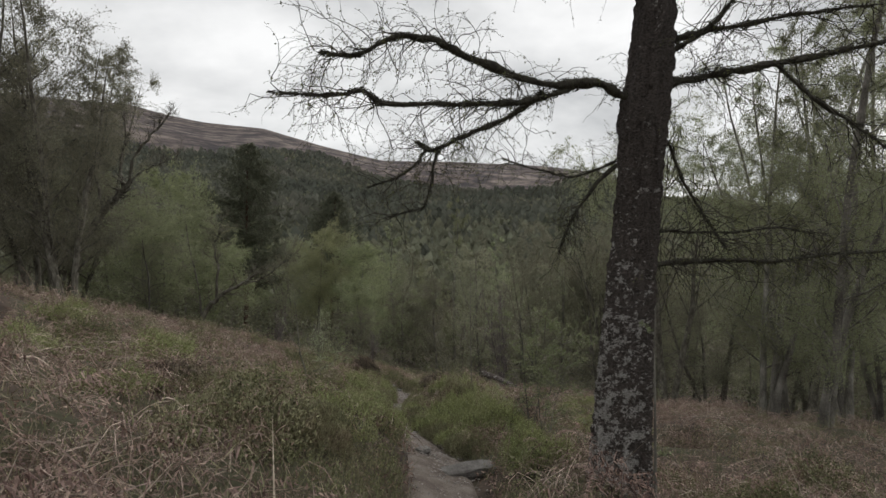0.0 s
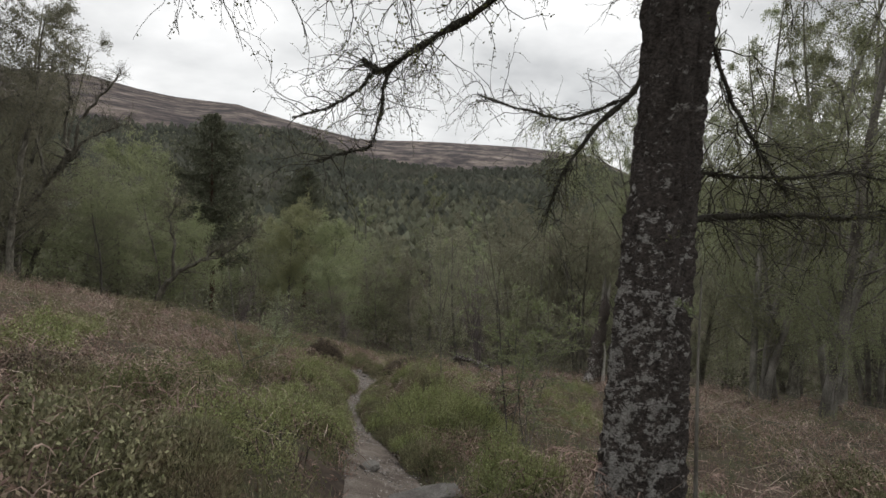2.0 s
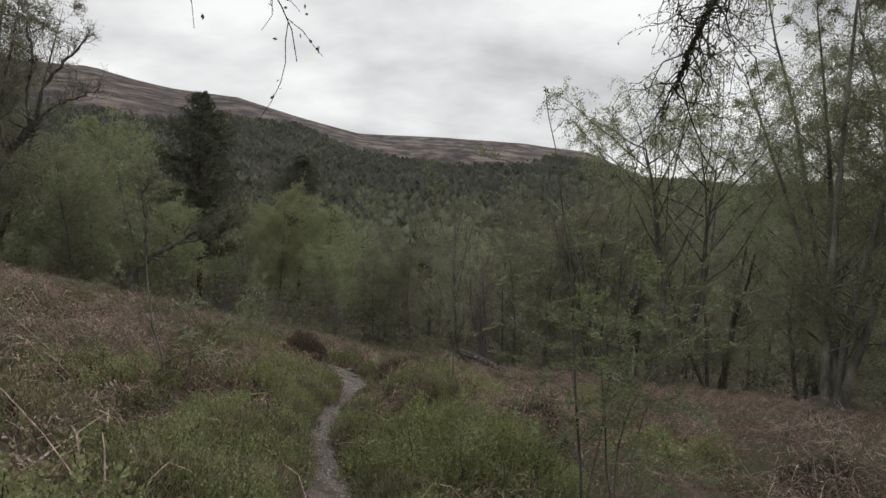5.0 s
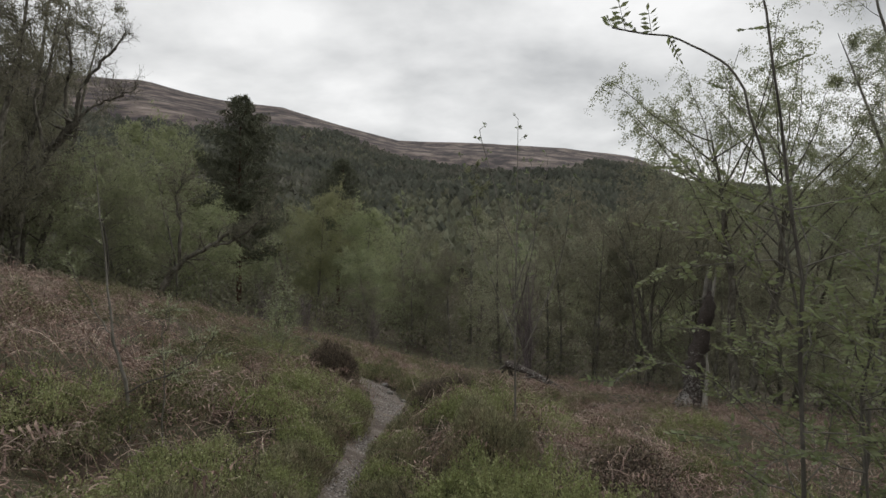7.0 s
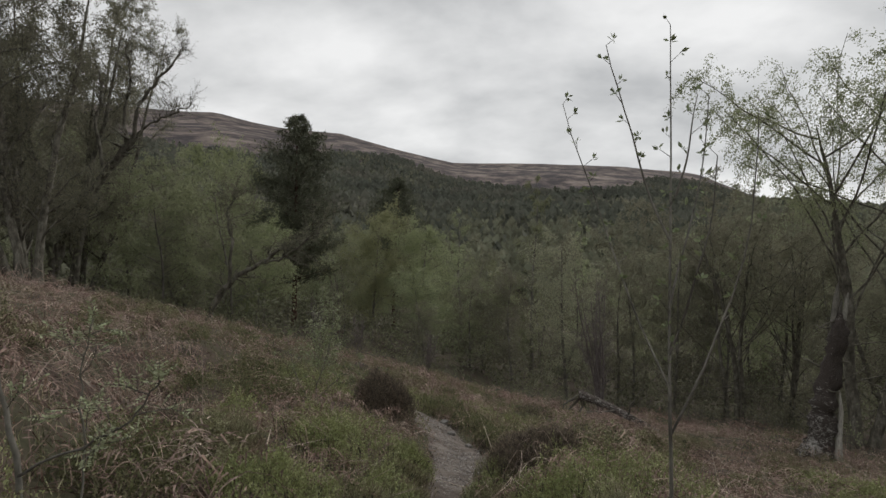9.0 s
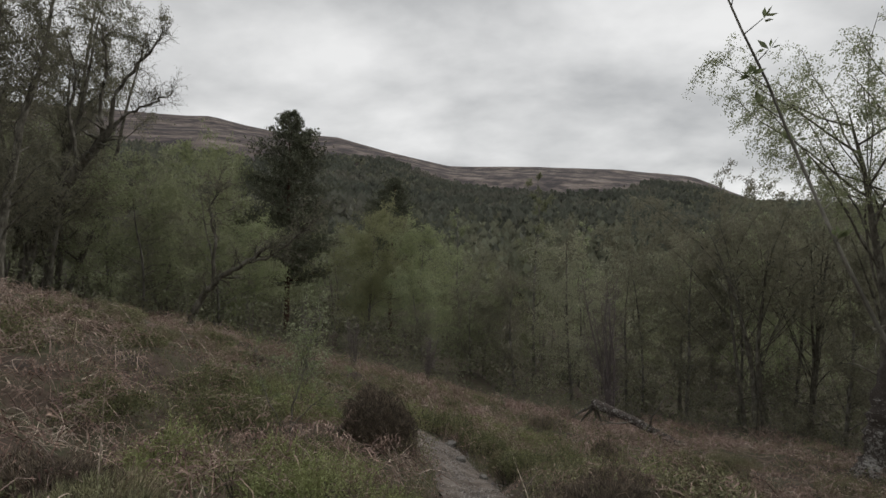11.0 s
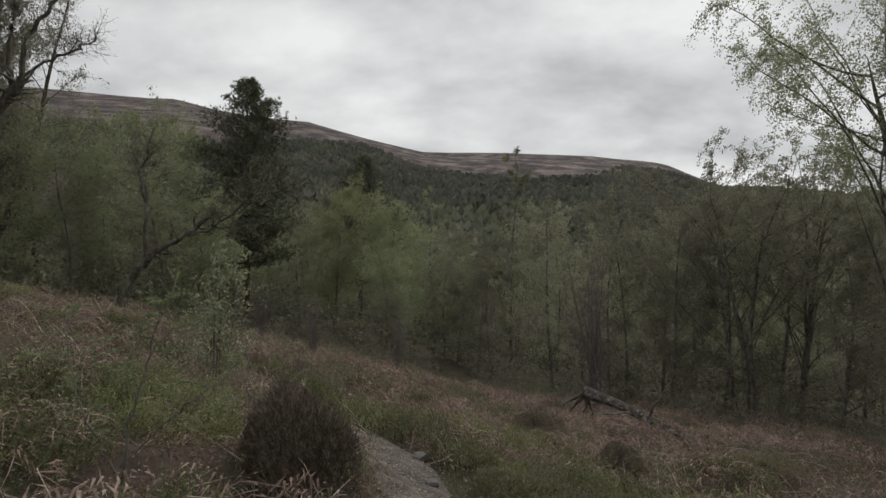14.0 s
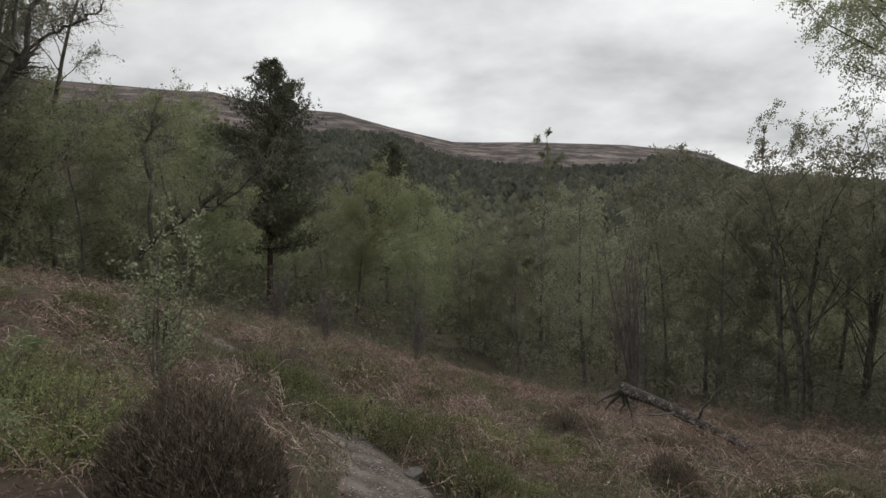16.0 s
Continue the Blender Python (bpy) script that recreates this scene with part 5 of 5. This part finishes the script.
def sapling(x, y, height, stems, text, leaf_mat=LEAF_ROWAN, leaf=0.07, pinnate=True, bunches=10, lean=(0, 0), name="rowan_sapling", low=0.25, side=0.25):
    """A thin young tree: a few whippy stems with bunches of new leaves."""
    root = new(name)
    root.location = (x, y, at(x, y))
    tagged(root, text, "sapling", "saplings along the path")
    fine, spots, axes = Tubes(), [], []
    for s in range(stems):
        wood = Tubes()
        a = rng.uniform(0, 6.28)
        h = height * (1 if s == 0 else rng.uniform(0.6, 0.95))
        line = wander((0.05 * math.cos(a) * (stems > 1), 0.05 * math.sin(a) * (stems > 1), -0.1), (lean[0] + 0.1 * math.cos(a) * (s > 0), lean[1] + 0.1 * math.sin(a) * (s > 0), 1), h, 10, 0.012 if s == 0 else 0.04, rise=0.03)
        wood.add(line, np.linspace(0.019, 0.004, 10) * (1 if s == 0 else 0.75), 6)
        part("stem", wood.mesh("stem", GREY_BARK), root)
        for k in range(bunches):
            f = low + (1.0 - low) * (k + rng.uniform(0, 1)) / bunches
            p, d = along(line, min(f, 0.999))
            tw = wander(p, (rng.normal(), rng.normal(), 0.7), height * side * rng.uniform(0.4, 1) * (1.15 - f), 5, 0.14, rise=0.12)
            fine.add(tw, np.linspace(0.006, 0.0025, 5), 4)
            for g in (0.35, 0.7, 1.0):
                e, _ = along(tw, g * 0.999)
                if pinnate:
                    for _ in range(3):
                        ax = unit(1)[0] + np.array([0, 0, 0.7])
                        ax /= np.linalg.norm(ax)
                        sd = np.cross(ax, unit(1)[0])
                        sd /= np.linalg.norm(sd)
                        for q in range(1, 5):
                            for sg in (-1, 1):
                                spots.append(e + ax * q * leaf * 0.36 + sd * sg * leaf * 0.42)
                                axes.append(sd * sg + ax * 0.5)
                else:
                    for _ in range(9):
                        spots.append(e + rng.normal(size=3) * leaf * 1.1)
                        axes.append(unit(1)[0])
    part("twig_work", fine.mesh("twig_work", GREY_BARK), root, kind="stuff")
    v, f = leaves(np.array(spots), leaf, slim=0.42 if pinnate else 0.7, axis=np.array(axes))
    part("foliage", raw_mesh("foliage", v, f, leaf_mat), root, kind="stuff")
    return root


def rowan_whips(x, y, height, risers, text, gap=0.13, leaf=0.045, fork=0.15, spread=0.16):
    """A young rowan: one straight stem, risers that leave it low down and climb beside it, with small tufts of unfolding leaves."""
    root = new("rowan_sapling")
    root.location = (x, y, at(x, y))
    tagged(root, text, "sapling", "saplings along the path")
    fine, spots, axes = Tubes(), [], []
    main = wander((0, 0, -0.1), (0.01, 0, 1), height + 0.1, 14, 0.012, rise=0.02)
    lines = [(main, 0.016, 0.35)]
    for k in range(risers):
        p, _ = along(main, fork + 0.5 * (k + rng.uniform(0, 1)) / risers)
        a = 2.4 * k + rng.uniform(-0.4, 0.4)
        d = (math.cos(a), math.sin(a), 1.7)
        lines.append((wander(p, d, (height - p[2]) * rng.uniform(0.55, 1.02), 10, 0.05, rise=spread), 0.009, 0.3))
    for line, r0, low in lines:
        stem = Tubes()
        stem.add(line, np.linspace(r0, 0.003, len(line)), 6)
        part("stem", stem.mesh("stem", GREY_BARK), root)
        length = np.linalg.norm(np.diff(line, axis=0), axis=1).sum()
        n = max(3, int(length * (1 - low) / gap))
        for q in range(n):
            p, d = along(line, min(0.999, low + (1 - low) * (q + 1) / n))
            b = rng.uniform(0, 6.28)
            e = p + np.array([math.cos(b), math.sin(b), 0.8]) * rng.uniform(0.02, 0.09)
            fine.add([p, (p + e) / 2, e], [0.003, 0.0025, 0.002], 3)
            for _ in range(rng.integers(4, 8)):
                ax = unit(1)[0] + np.array([0.5 * math.cos(b), 0.5 * math.sin(b), 0.6])
                ax /= np.linalg.norm(ax)
                spots.append(e + ax * leaf * 0.6)
                axes.append(ax * 1.6)
    part("twig_work", fine.mesh("twig_work", GREY_BARK), root, kind="stuff")
    v, f = leaves(np.array(spots), leaf, slim=0.42, axis=np.array(axes))
    part("foliage", raw_mesh("foliage", v, f, LEAF_ROWAN), root, kind="stuff")
    return root


def leafy_rowan(x, y, stems, text, branches=12, reach=0.9, low=0.3, high=0.85, leaf=0.034, per_branch=7, mat=LEAF_ROWAN, bark=GREY_BARK):
    """A young rowan: given stems (bends above its foot, and thickness), spreading side branches, and leaves of paired leaflets."""
    root = new("rowan_sapling")
    root.location = (x, y, at(x, y))
    tagged(root, text, "sapling", "saplings along the path")
    fine, spots, axes = Tubes(), [], []

    def compound(e, way):
        ax = way + 0.5 * unit(1)[0] + np.array([0, 0, 0.25])
        ax /= np.linalg.norm(ax)
        sd = np.cross(ax, np.array([0, 0, 1.0]) + 0.3 * unit(1)[0])
        sd /= np.linalg.norm(sd)
        fine.add([e, e + ax * leaf * 1.6, e + ax * leaf * 3.2], [0.0016, 0.0013, 0.001], 3)
        for q in range(5):
            for sg in (-1, 1):
                spots.append(e + ax * leaf * (0.5 + 0.55 * q) + sd * sg * leaf * 0.5)
                axes.append((sd * sg + ax * 0.45) * 2)
        spots.append(e + ax * leaf * 3.4)
        axes.append(ax * 2)

    for bends, r0, share in stems:
        p = np.array(bends, float)
        q = np.linspace(0, 1, 16)
        line = np.stack([np.interp(q, np.linspace(0, 1, len(p)), p[:, c]) for c in range(3)], -1)
        line[1:-1] = (line[:-2] + 2 * line[1:-1] + line[2:]) / 4 + rng.normal(size=(14, 3)) * 0.008
        stem = Tubes()
        stem.add(line, np.linspace(r0, 0.003, 16), 6, 0.08)
        part("stem", stem.mesh("stem", bark), root)
        for k in range(int(branches * share)):
            f = low + (high - low) * (k + rng.uniform(0, 1)) / max(1, int(branches * share))
            a, d = along(line, min(f, 0.99))
            b = 2.4 * k + rng.uniform(-0.5, 0.5)
            tw = wander(a, (math.cos(b), math.sin(b), rng.uniform(0.3, 1.3)), reach * rng.uniform(0.45, 1) * (1.25 - 0.7 * f), 6, 0.26, droop=0.12)
            fine.add(tw, np.linspace(0.0035, 0.0014, 6), 4)
            for g in range(per_branch):
                e, dd = along(tw, (0.25 + 0.75 * (g + 1) / per_branch) * 0.999)
                compound(e, dd / np.linalg.norm(dd) + 0.8 * rng.normal(size=3) * np.array([1, 1, 0.5]))
        for g in range(5):
            e, dd = along(line, 0.999 - 0.05 * g)
            compound(e, 0.8 * rng.normal(size=3) + np.array([0, 0, 0.6]))
    part("twig_work", fine.mesh("twig_work", bark), root, kind="stuff")
    v, f = leaves(np.array(spots), leaf, slim=0.4, axis=np.array(axes))
    part("foliage", raw_mesh("foliage", v, f, mat), root, kind="stuff")
    return root


def stone(x, y, sx, sy, sz, turn, text, sink=0.35):
    """A worn flat-topped stone."""
    bm = bmesh.new()
    bmesh.ops.create_icosphere(bm, subdivisions=3, radius=1)
    for v in bm.verts:
        c = v.co
        k = max(abs(c.x), abs(c.y), abs(c.z)) ** 0.75
        c = c / k
        c *= 1 + 0.14 * noise.noise(c * 1.7 + Vector((x, y, 0))) + 0.05 * noise.noise(c * 6)
        v.co = Vector((c.x * sx, c.y * sy, c.z * sz))
    me = bpy.data.meshes.new("stone")
    bm.to_mesh(me)
    bm.free()
    me.materials.append(STONE)
    ob = new("stone", me)
    ob.matrix_basis = pose(x, y, float(path_level(x, y)) + sz * (1 - 2 * sink), 3, -4, turn)
    return tagged(ob, text, "stone", "stones in the path")


bracken()
bilberry_cover()
grass_cover()
heather_cover()

heather_bush(-2.72, 18.3, 0.62, 0.98, HEATHER_DARK, "large dense dark heather bush beside the path", 60000)
heather_bush(-0.15, 14.9, 0.5, 0.5, HEATHER_DARK, "low dark heather mound at the path edge", 24000)
heather_bush(0.35, 15.9, 0.6, 0.5, HEATHER_DARK, "low dark heather mound at the path edge", 24000)
heather_bush(-1.3, 5.1, 0.55, 0.5, HEATHER, "brown-green heather tussock beside the path", 14000)
heather_bush(-2.3, 5.7, 0.6, 0.42, HEATHER, "brown-green heather tussock among dead bracken", 12000)
heather_bush(-1.2, 7.45, 0.45, 0.42, HEATHER, "brown-green heather tussock beside the path", 10000)
heather_bush(-3.3, 7.0, 0.6, 0.42, HEATHER, "brown-green heather tussock among dead bracken", 11000)
heather_bush(-1.6, 9.5, 0.5, 0.5, HEATHER, "brown-green heather tussock beside the path", 11000)
heather_bush(-3.0, 13.3, 0.55, 0.45, HEATHER, "brown-green heather tussock among dead bracken", 11000)
for x, y, radius, height in ((-0.7, 19.2, 0.4, 0.4), (2.6, 21.8, 0.55, 0.4), (4.2, 24.0, 0.65, 0.45), (1.4, 23.4, 0.5, 0.4), (6.0, 22.6, 0.6, 0.45), (2.4, 26.6, 0.7, 0.5), (3.4, 18.4, 0.5, 0.4), (5.0, 19.6, 0.55, 0.4), (0.2, 26.5, 0.6, 0.45)):
    heather_bush(x, y, radius, height, HEATHER_DARK if x < 3 else HEATHER, "rounded heather tussock on the slope below the path", 9000)
heather_bush(-3.9, 9.6, 0.45, 0.45, HEATHER, "brown-green heather tussock among dead bracken", 12000)
heather_bush(-4.1, 14.2, 0.5, 0.45, HEATHER_DARK, "dark heather tussock among dead bracken", 14000)
heather_bush(-5.2, 19.4, 0.5, 0.45, HEATHER, "brown-green heather tussock among dead bracken", 12000)
heather_bush(2.1, 13.0, 0.5, 0.5, HEATHER, "brown-green heather tussock beside the path", 12000)
heather_bush(0.35, 12.0, 0.62, 0.85, HEATHER, "brown-green heather bush beside the path", 18000)
heather_bush(-0.9, 20.3, 0.45, 0.45, HEATHER, "brown-green heather tussock beside the path", 14000)
heather_bush(0.9, 20.5, 0.35, 0.4, HEATHER_DARK, "small dark heather tussock", 9000)
heather_bush(-2.6, 8.4, 0.5, 0.4, HEATHER, "brown-green heather tussock among dead bracken", 5000)
for x, y, radius, height, n in (
    (0.8, 9.9, 0.95, 1.05, 30000), (1.1, 6.1, 0.5, 0.5, 9000), (0.1, 11.0, 0.6, 0.75, 12000), (0.15, 13.3, 0.65, 0.65, 7000), (0.9, 14.3, 0.8, 0.45, 6000), (0.5, 17.4, 0.9, 0.4, 6000),
    (-1.25, 6.3, 0.75, 0.45, 5000), (-1.75, 8.6, 0.7, 0.5, 5000), (-1.95, 10.6, 0.65, 0.5, 5000), (-2.1, 12.6, 0.6, 0.5, 6000), (-2.3, 14.6, 0.7, 0.45, 6000), (-3.4, 11.0, 0.7, 0.5, 5000),
    (-2.9, 16.6, 0.6, 0.4, 5000), (-4.4, 18.6, 0.8, 0.45, 6000), (-3.1, 22.6, 0.9, 0.6, 5000), (-1.5, 23.6, 0.9, 0.5, 5000), (-0.6, 19.0, 0.45, 0.35, 4000), (1.9, 19.5, 0.8, 0.4, 5000), (-5.6, 8.4, 0.9, 0.4, 6000), (1.3, 18.6, 0.7, 0.4, 5000), (0.4, 20.2, 0.6, 0.35, 4000),
):
    bilberry_bush(x, y, radius, height, "leafy bright green bilberry bush beside the path" if height > 0.7 else "low green bilberry bush among grass and bracken", n, BILBERRY_FRESH if height > 0.44 else BILBERRY)

for k, y in enumerate(np.arange(7.6, 15.2, 0.5)):
    for sg in (-1, 1):
        r, h = rng.uniform(0.26, 0.42), rng.uniform(0.28, 0.5)
        x = float(path_x(y)) + sg * (float(path_half(y)) + r * 0.8)
        if (k + (sg > 0)) % 3 == 0:
            bilberry_bush(x, float(y), r, h, "green bilberry crowding the path edge", 3000, BILBERRY_FRESH)
        else:
            heather_bush(x, float(y), r, h, HEATHER, "shaggy heather and grass tussock crowding the path edge", 5000)
HUMMOCKS = "hummocks of growth on the slope"


def hummock(radius, height, mat, brown, name, text):
    """A low heap of leafy sprigs with dead strands through it, built on level ground."""
    root = new(name)
    n = 1500
    a, q = rng.uniform(0, 6.28, n), np.sqrt(rng.uniform(0, 1, n))
    edge = radius * (0.8 + 0.3 * vnoise(2 * np.cos(a), 2 * np.sin(a) + radius * 40, 0.8, 66))
    x, y = edge * q * np.cos(a), edge * q * np.sin(a)
    top = height * np.sqrt(1 - 0.85 * q ** 2) * (0.75 + 0.35 * vnoise(x, y + height * 90, 0.22, 67))
    way = np.stack([np.cos(a) * q * 0.6, np.sin(a) * q * 0.6, 0 * q + 1], -1) + 0.35 * unit(n)
    way /= np.linalg.norm(way, axis=1)[:, None]
    c = np.stack([x, y, top * rng.uniform(0.1, 0.9, n) ** 0.5 - 0.1], -1)
    v, f = sprigs(c, way, rng.uniform(0.07, 0.16, n), 6, 0.027)
    part("foliage", raw_mesh("foliage", v, f, mat), root, kind="stuff")
    k = brown
    b = rng.integers(0, n, k)
    d = unit(k) * np.array([1, 1, 0.5]) + np.array([0, 0, 0.3])
    t = np.linspace(0, 1, 5)[None, :, None]
    length = rng.uniform(0.08, 0.3, k)[:, None, None]
    lines = (np.stack([x, y, top], -1)[b] * rng.uniform(0.6, 1, (k, 1)))[:, None] + d[:, None] * t * length - np.array([0, 0, 1.0]) * t ** 2 * length * 0.6
    v, f = ribbons(lines, rng.uniform(0.005, 0.011, k))
    part("dead_growth", raw_mesh("dead_growth", v, f, TANGLE), root, "pale brown dead strands", "stuff")
    return tagged(root, text, "bush", HUMMOCKS)


KINDS = [
    hummock(0.7, 0.55, BILBERRY_FRESH, 120, "bilberry_bush", "hummock of green bilberry with a few dead stalks"),
    hummock(0.6, 0.5, BILBERRY, 300, "bilberry_bush", "olive bilberry hummock threaded with dead bracken"),
    hummock(0.55, 0.5, HEATHER, 160, "heather_bush", "brown-green heather hummock with dead strands"),
    hummock(0.45, 0.42, HEATHER_DARK, 80, "heather_bush", "small dark heather hummock among bracken"),
]
done, begun = [], set()
while len(done) < 84:
    y = 4 + 22 * rng.uniform() ** 0.9
    x = float(path_x(y)) + rng.uniform(-8, 6.5)
    if abs(x - float(path_x(y))) < 1.3 or any(math.hypot(x - a, y - b) < 0.95 for a, b in done) or math.hypot(x - 1.8, y - 5.4) < 0.9:
        continue
    k = int(rng.choice(4, p=[0.3, 0.32, 0.23, 0.15]))
    src = KINDS[k]
    if k not in begun:
        begun.add(k)
        stand(src, x, y, 0, 1.0)
    else:
        again(src, x, y, rng.uniform(0, 360), rng.uniform(0.85, 1.5), rng.uniform(0.8, 1.2))
    done.append((x, y))
for x, y, r, h in ((-3.5, 22.2, 0.5, 0.5), (-4.05, 22.9, 0.55, 0.6), (-4.5, 23.35, 0.5, 0.6), (-4.95, 23.6, 0.5, 0.6), (-5.45, 24.2, 0.5, 0.55), (-2.2, 22.3, 0.7, 0.7), (-1.4, 21.3, 0.5, 0.5)):
    bilberry_bush(x, y, r, h, "green bilberry crowding the path edge", 5000, BILBERRY)
leafy_rowan(1.44, 8.85, [
    ([(0, 0, -0.1), (0, 0, 0.6), (-0.07, 0, 1.5), (-0.15, 0, 2.4), (-0.24, 0, 2.9), (-0.35, 0.05, 3.6)], 0.012, 1.0),
    ([(-0.12, 0, 2.0), (-0.3, 0, 2.75), (-0.42, 0, 2.95), (-0.6, 0, 3.02), (-0.85, 0, 3.06)], 0.005, 0.0),
    ([(0.02, 0.05, 0.1), (0.25, 0.1, 1.4), (0.3, 0.1, 2.3), (0.42, 0.1, 3.2)], 0.008, 0.8),
], "young rowan of several thin stems in new leaf", 22, 1.1, 0.2, 0.62, 0.034, 10, LEAF_NEW)
leafy_rowan(1.68, 8.8, [
    ([(0, 0, -0.1), (-0.03, 0, 0.5), (-0.14, 0, 1.6), (-0.1, 0, 2.3)], 0.009, 1.0),
    ([(0.02, 0, 0), (0.2, 0.1, 0.9), (0.5, 0.1, 1.9), (0.6, 0.1, 2.6)], 0.008, 0.9),
    ([(0.02, 0, 0), (0.05, 0.1, 0.9), (0.28, -0.1, 1.7), (0.3, -0.1, 3.3)], 0.008, 0.9),
], "young rowan of several thin stems in new leaf", 18, 1.0, 0.25, 0.8, 0.034, 10, LEAF_NEW)
rowan_whips(0.7, 12.85, 3.75, 6, "slim young rowan with small leaf tufts along its tips", 0.13, 0.05, 0.22, 0.16)
leafy_rowan(-2.97, 11.45, [
    ([(0, 0, -0.1), (-0.02, 0, 0.55), (-0.14, 0, 0.95), (-0.2, 0, 1.6), (-0.3, 0, 2.6)], 0.02, 0.25),
    ([(-0.13, 0, 0.9), (-0.3, 0, 1.2), (-0.5, -0.1, 1.7)], 0.007, 0.1),
    ([(-0.02, 0, 0.45), (0.3, 0, 0.6), (0.6, 0.05, 0.75), (0.78, 0.05, 1.0)], 0.009, 0.8),
    ([(0.25, 0.1, -0.1), (0.27, 0.1, 0.4), (0.24, 0.12, 0.9), (0.34, 0.1, 1.3)], 0.008, 0.8),
], "thin grey rowan sapling with pale leaves on low branches", 8, 0.4, 0.35, 1.0, 0.03, 6, LEAF_PALE)
leafy_rowan(-3.6, 17.15, [
    ([(0, 0, -0.1), (0.05, 0, 0.5), (0.2, 0, 0.9), (0.3, 0, 1.35)], 0.012, 1.0),
    ([(0, 0, 0.1), (-0.3, 0, 0.6), (-0.5, 0.1, 1.2)], 0.009, 0.7),
    ([(0, 0, 0.2), (0.35, 0.1, 0.55), (0.75, 0.1, 0.85)], 0.009, 0.7),
], "low spreading rowan sapling in pale new leaf", 11, 0.55, 0.35, 1.0, 0.036, 6, LEAF_NEW)
sapling(-4.95, 21.0, 2.5, 6, "spreading birch sapling with pale new leaves", LEAF_PALE, 0.045, False, 13, (0.05, 0), "birch_sapling", 0.2, 0.42)
sapling(2.0, 4.95, 2.2, 1, "thin straight leafless stem beside the birch", bunches=2, leaf=0.03)

stone(0.3, 6.5, 0.36, 0.13, 0.075, 14, "long worn grey stone forming a step", 0.3)
for x, y, a, b, h, turn in ((-0.28, 7.3, 0.1, 0.07, 0.05, 40), (0.3, 7.9, 0.08, 0.06, 0.05, 100), (-1.7, 20.1, 0.09, 0.06, 0.04, 10), (-2.0, 21.2, 0.12, 0.08, 0.05, 60), (-1.25, 19.2, 0.07, 0.05, 0.04, 130), (-3.2, 22.4, 0.14, 0.09, 0.06, 20)):
    stone(x, y, a, b, h, turn, "small worn grey stone set in the path", 0.3)


def path_grit():
    """Loose grit and small stones on the bare path."""
    n = 15000
    y = 5 + 21 * rng.uniform(0, 1, n) ** 0.75
    x = path_x(y) + rng.normal(0, 0.6, n) * path_half(y)
    z = path_level(x, y)
    s = 0.005 + 0.018 * rng.uniform(0, 1, n) ** 3
    oct_v = np.array([(1, 0, 0), (-1, 0, 0), (0, 1, 0), (0, -1, 0), (0, 0, 0.6), (0, 0, -0.6)])
    a = rng.uniform(0, 6.28, n)
    ca, sa = np.cos(a), np.sin(a)
    k = oct_v[None] * s[:, None, None] * rng.uniform(0.6, 1.3, (n, 6, 1))
    v = np.stack([k[..., 0] * ca[:, None] - k[..., 1] * sa[:, None], k[..., 0] * sa[:, None] + k[..., 1] * ca[:, None], k[..., 2]], -1) + np.stack([x, y, z], -1)[:, None]
    tri = np.array([(0, 2, 4), (2, 1, 4), (1, 3, 4), (3, 0, 4), (2, 0, 5), (1, 2, 5), (3, 1, 5), (0, 3, 5)])
    f = (np.arange(n)[:, None, None] * 6 + tri[None]).reshape(-1, 3)
    ob = new("path_grit", raw_mesh("path_grit", v.reshape(-1, 3), f, GRIT))
    tagged(ob, "loose grey grit and small stones on the footpath", "gravel", kind="stuff")


path_grit()
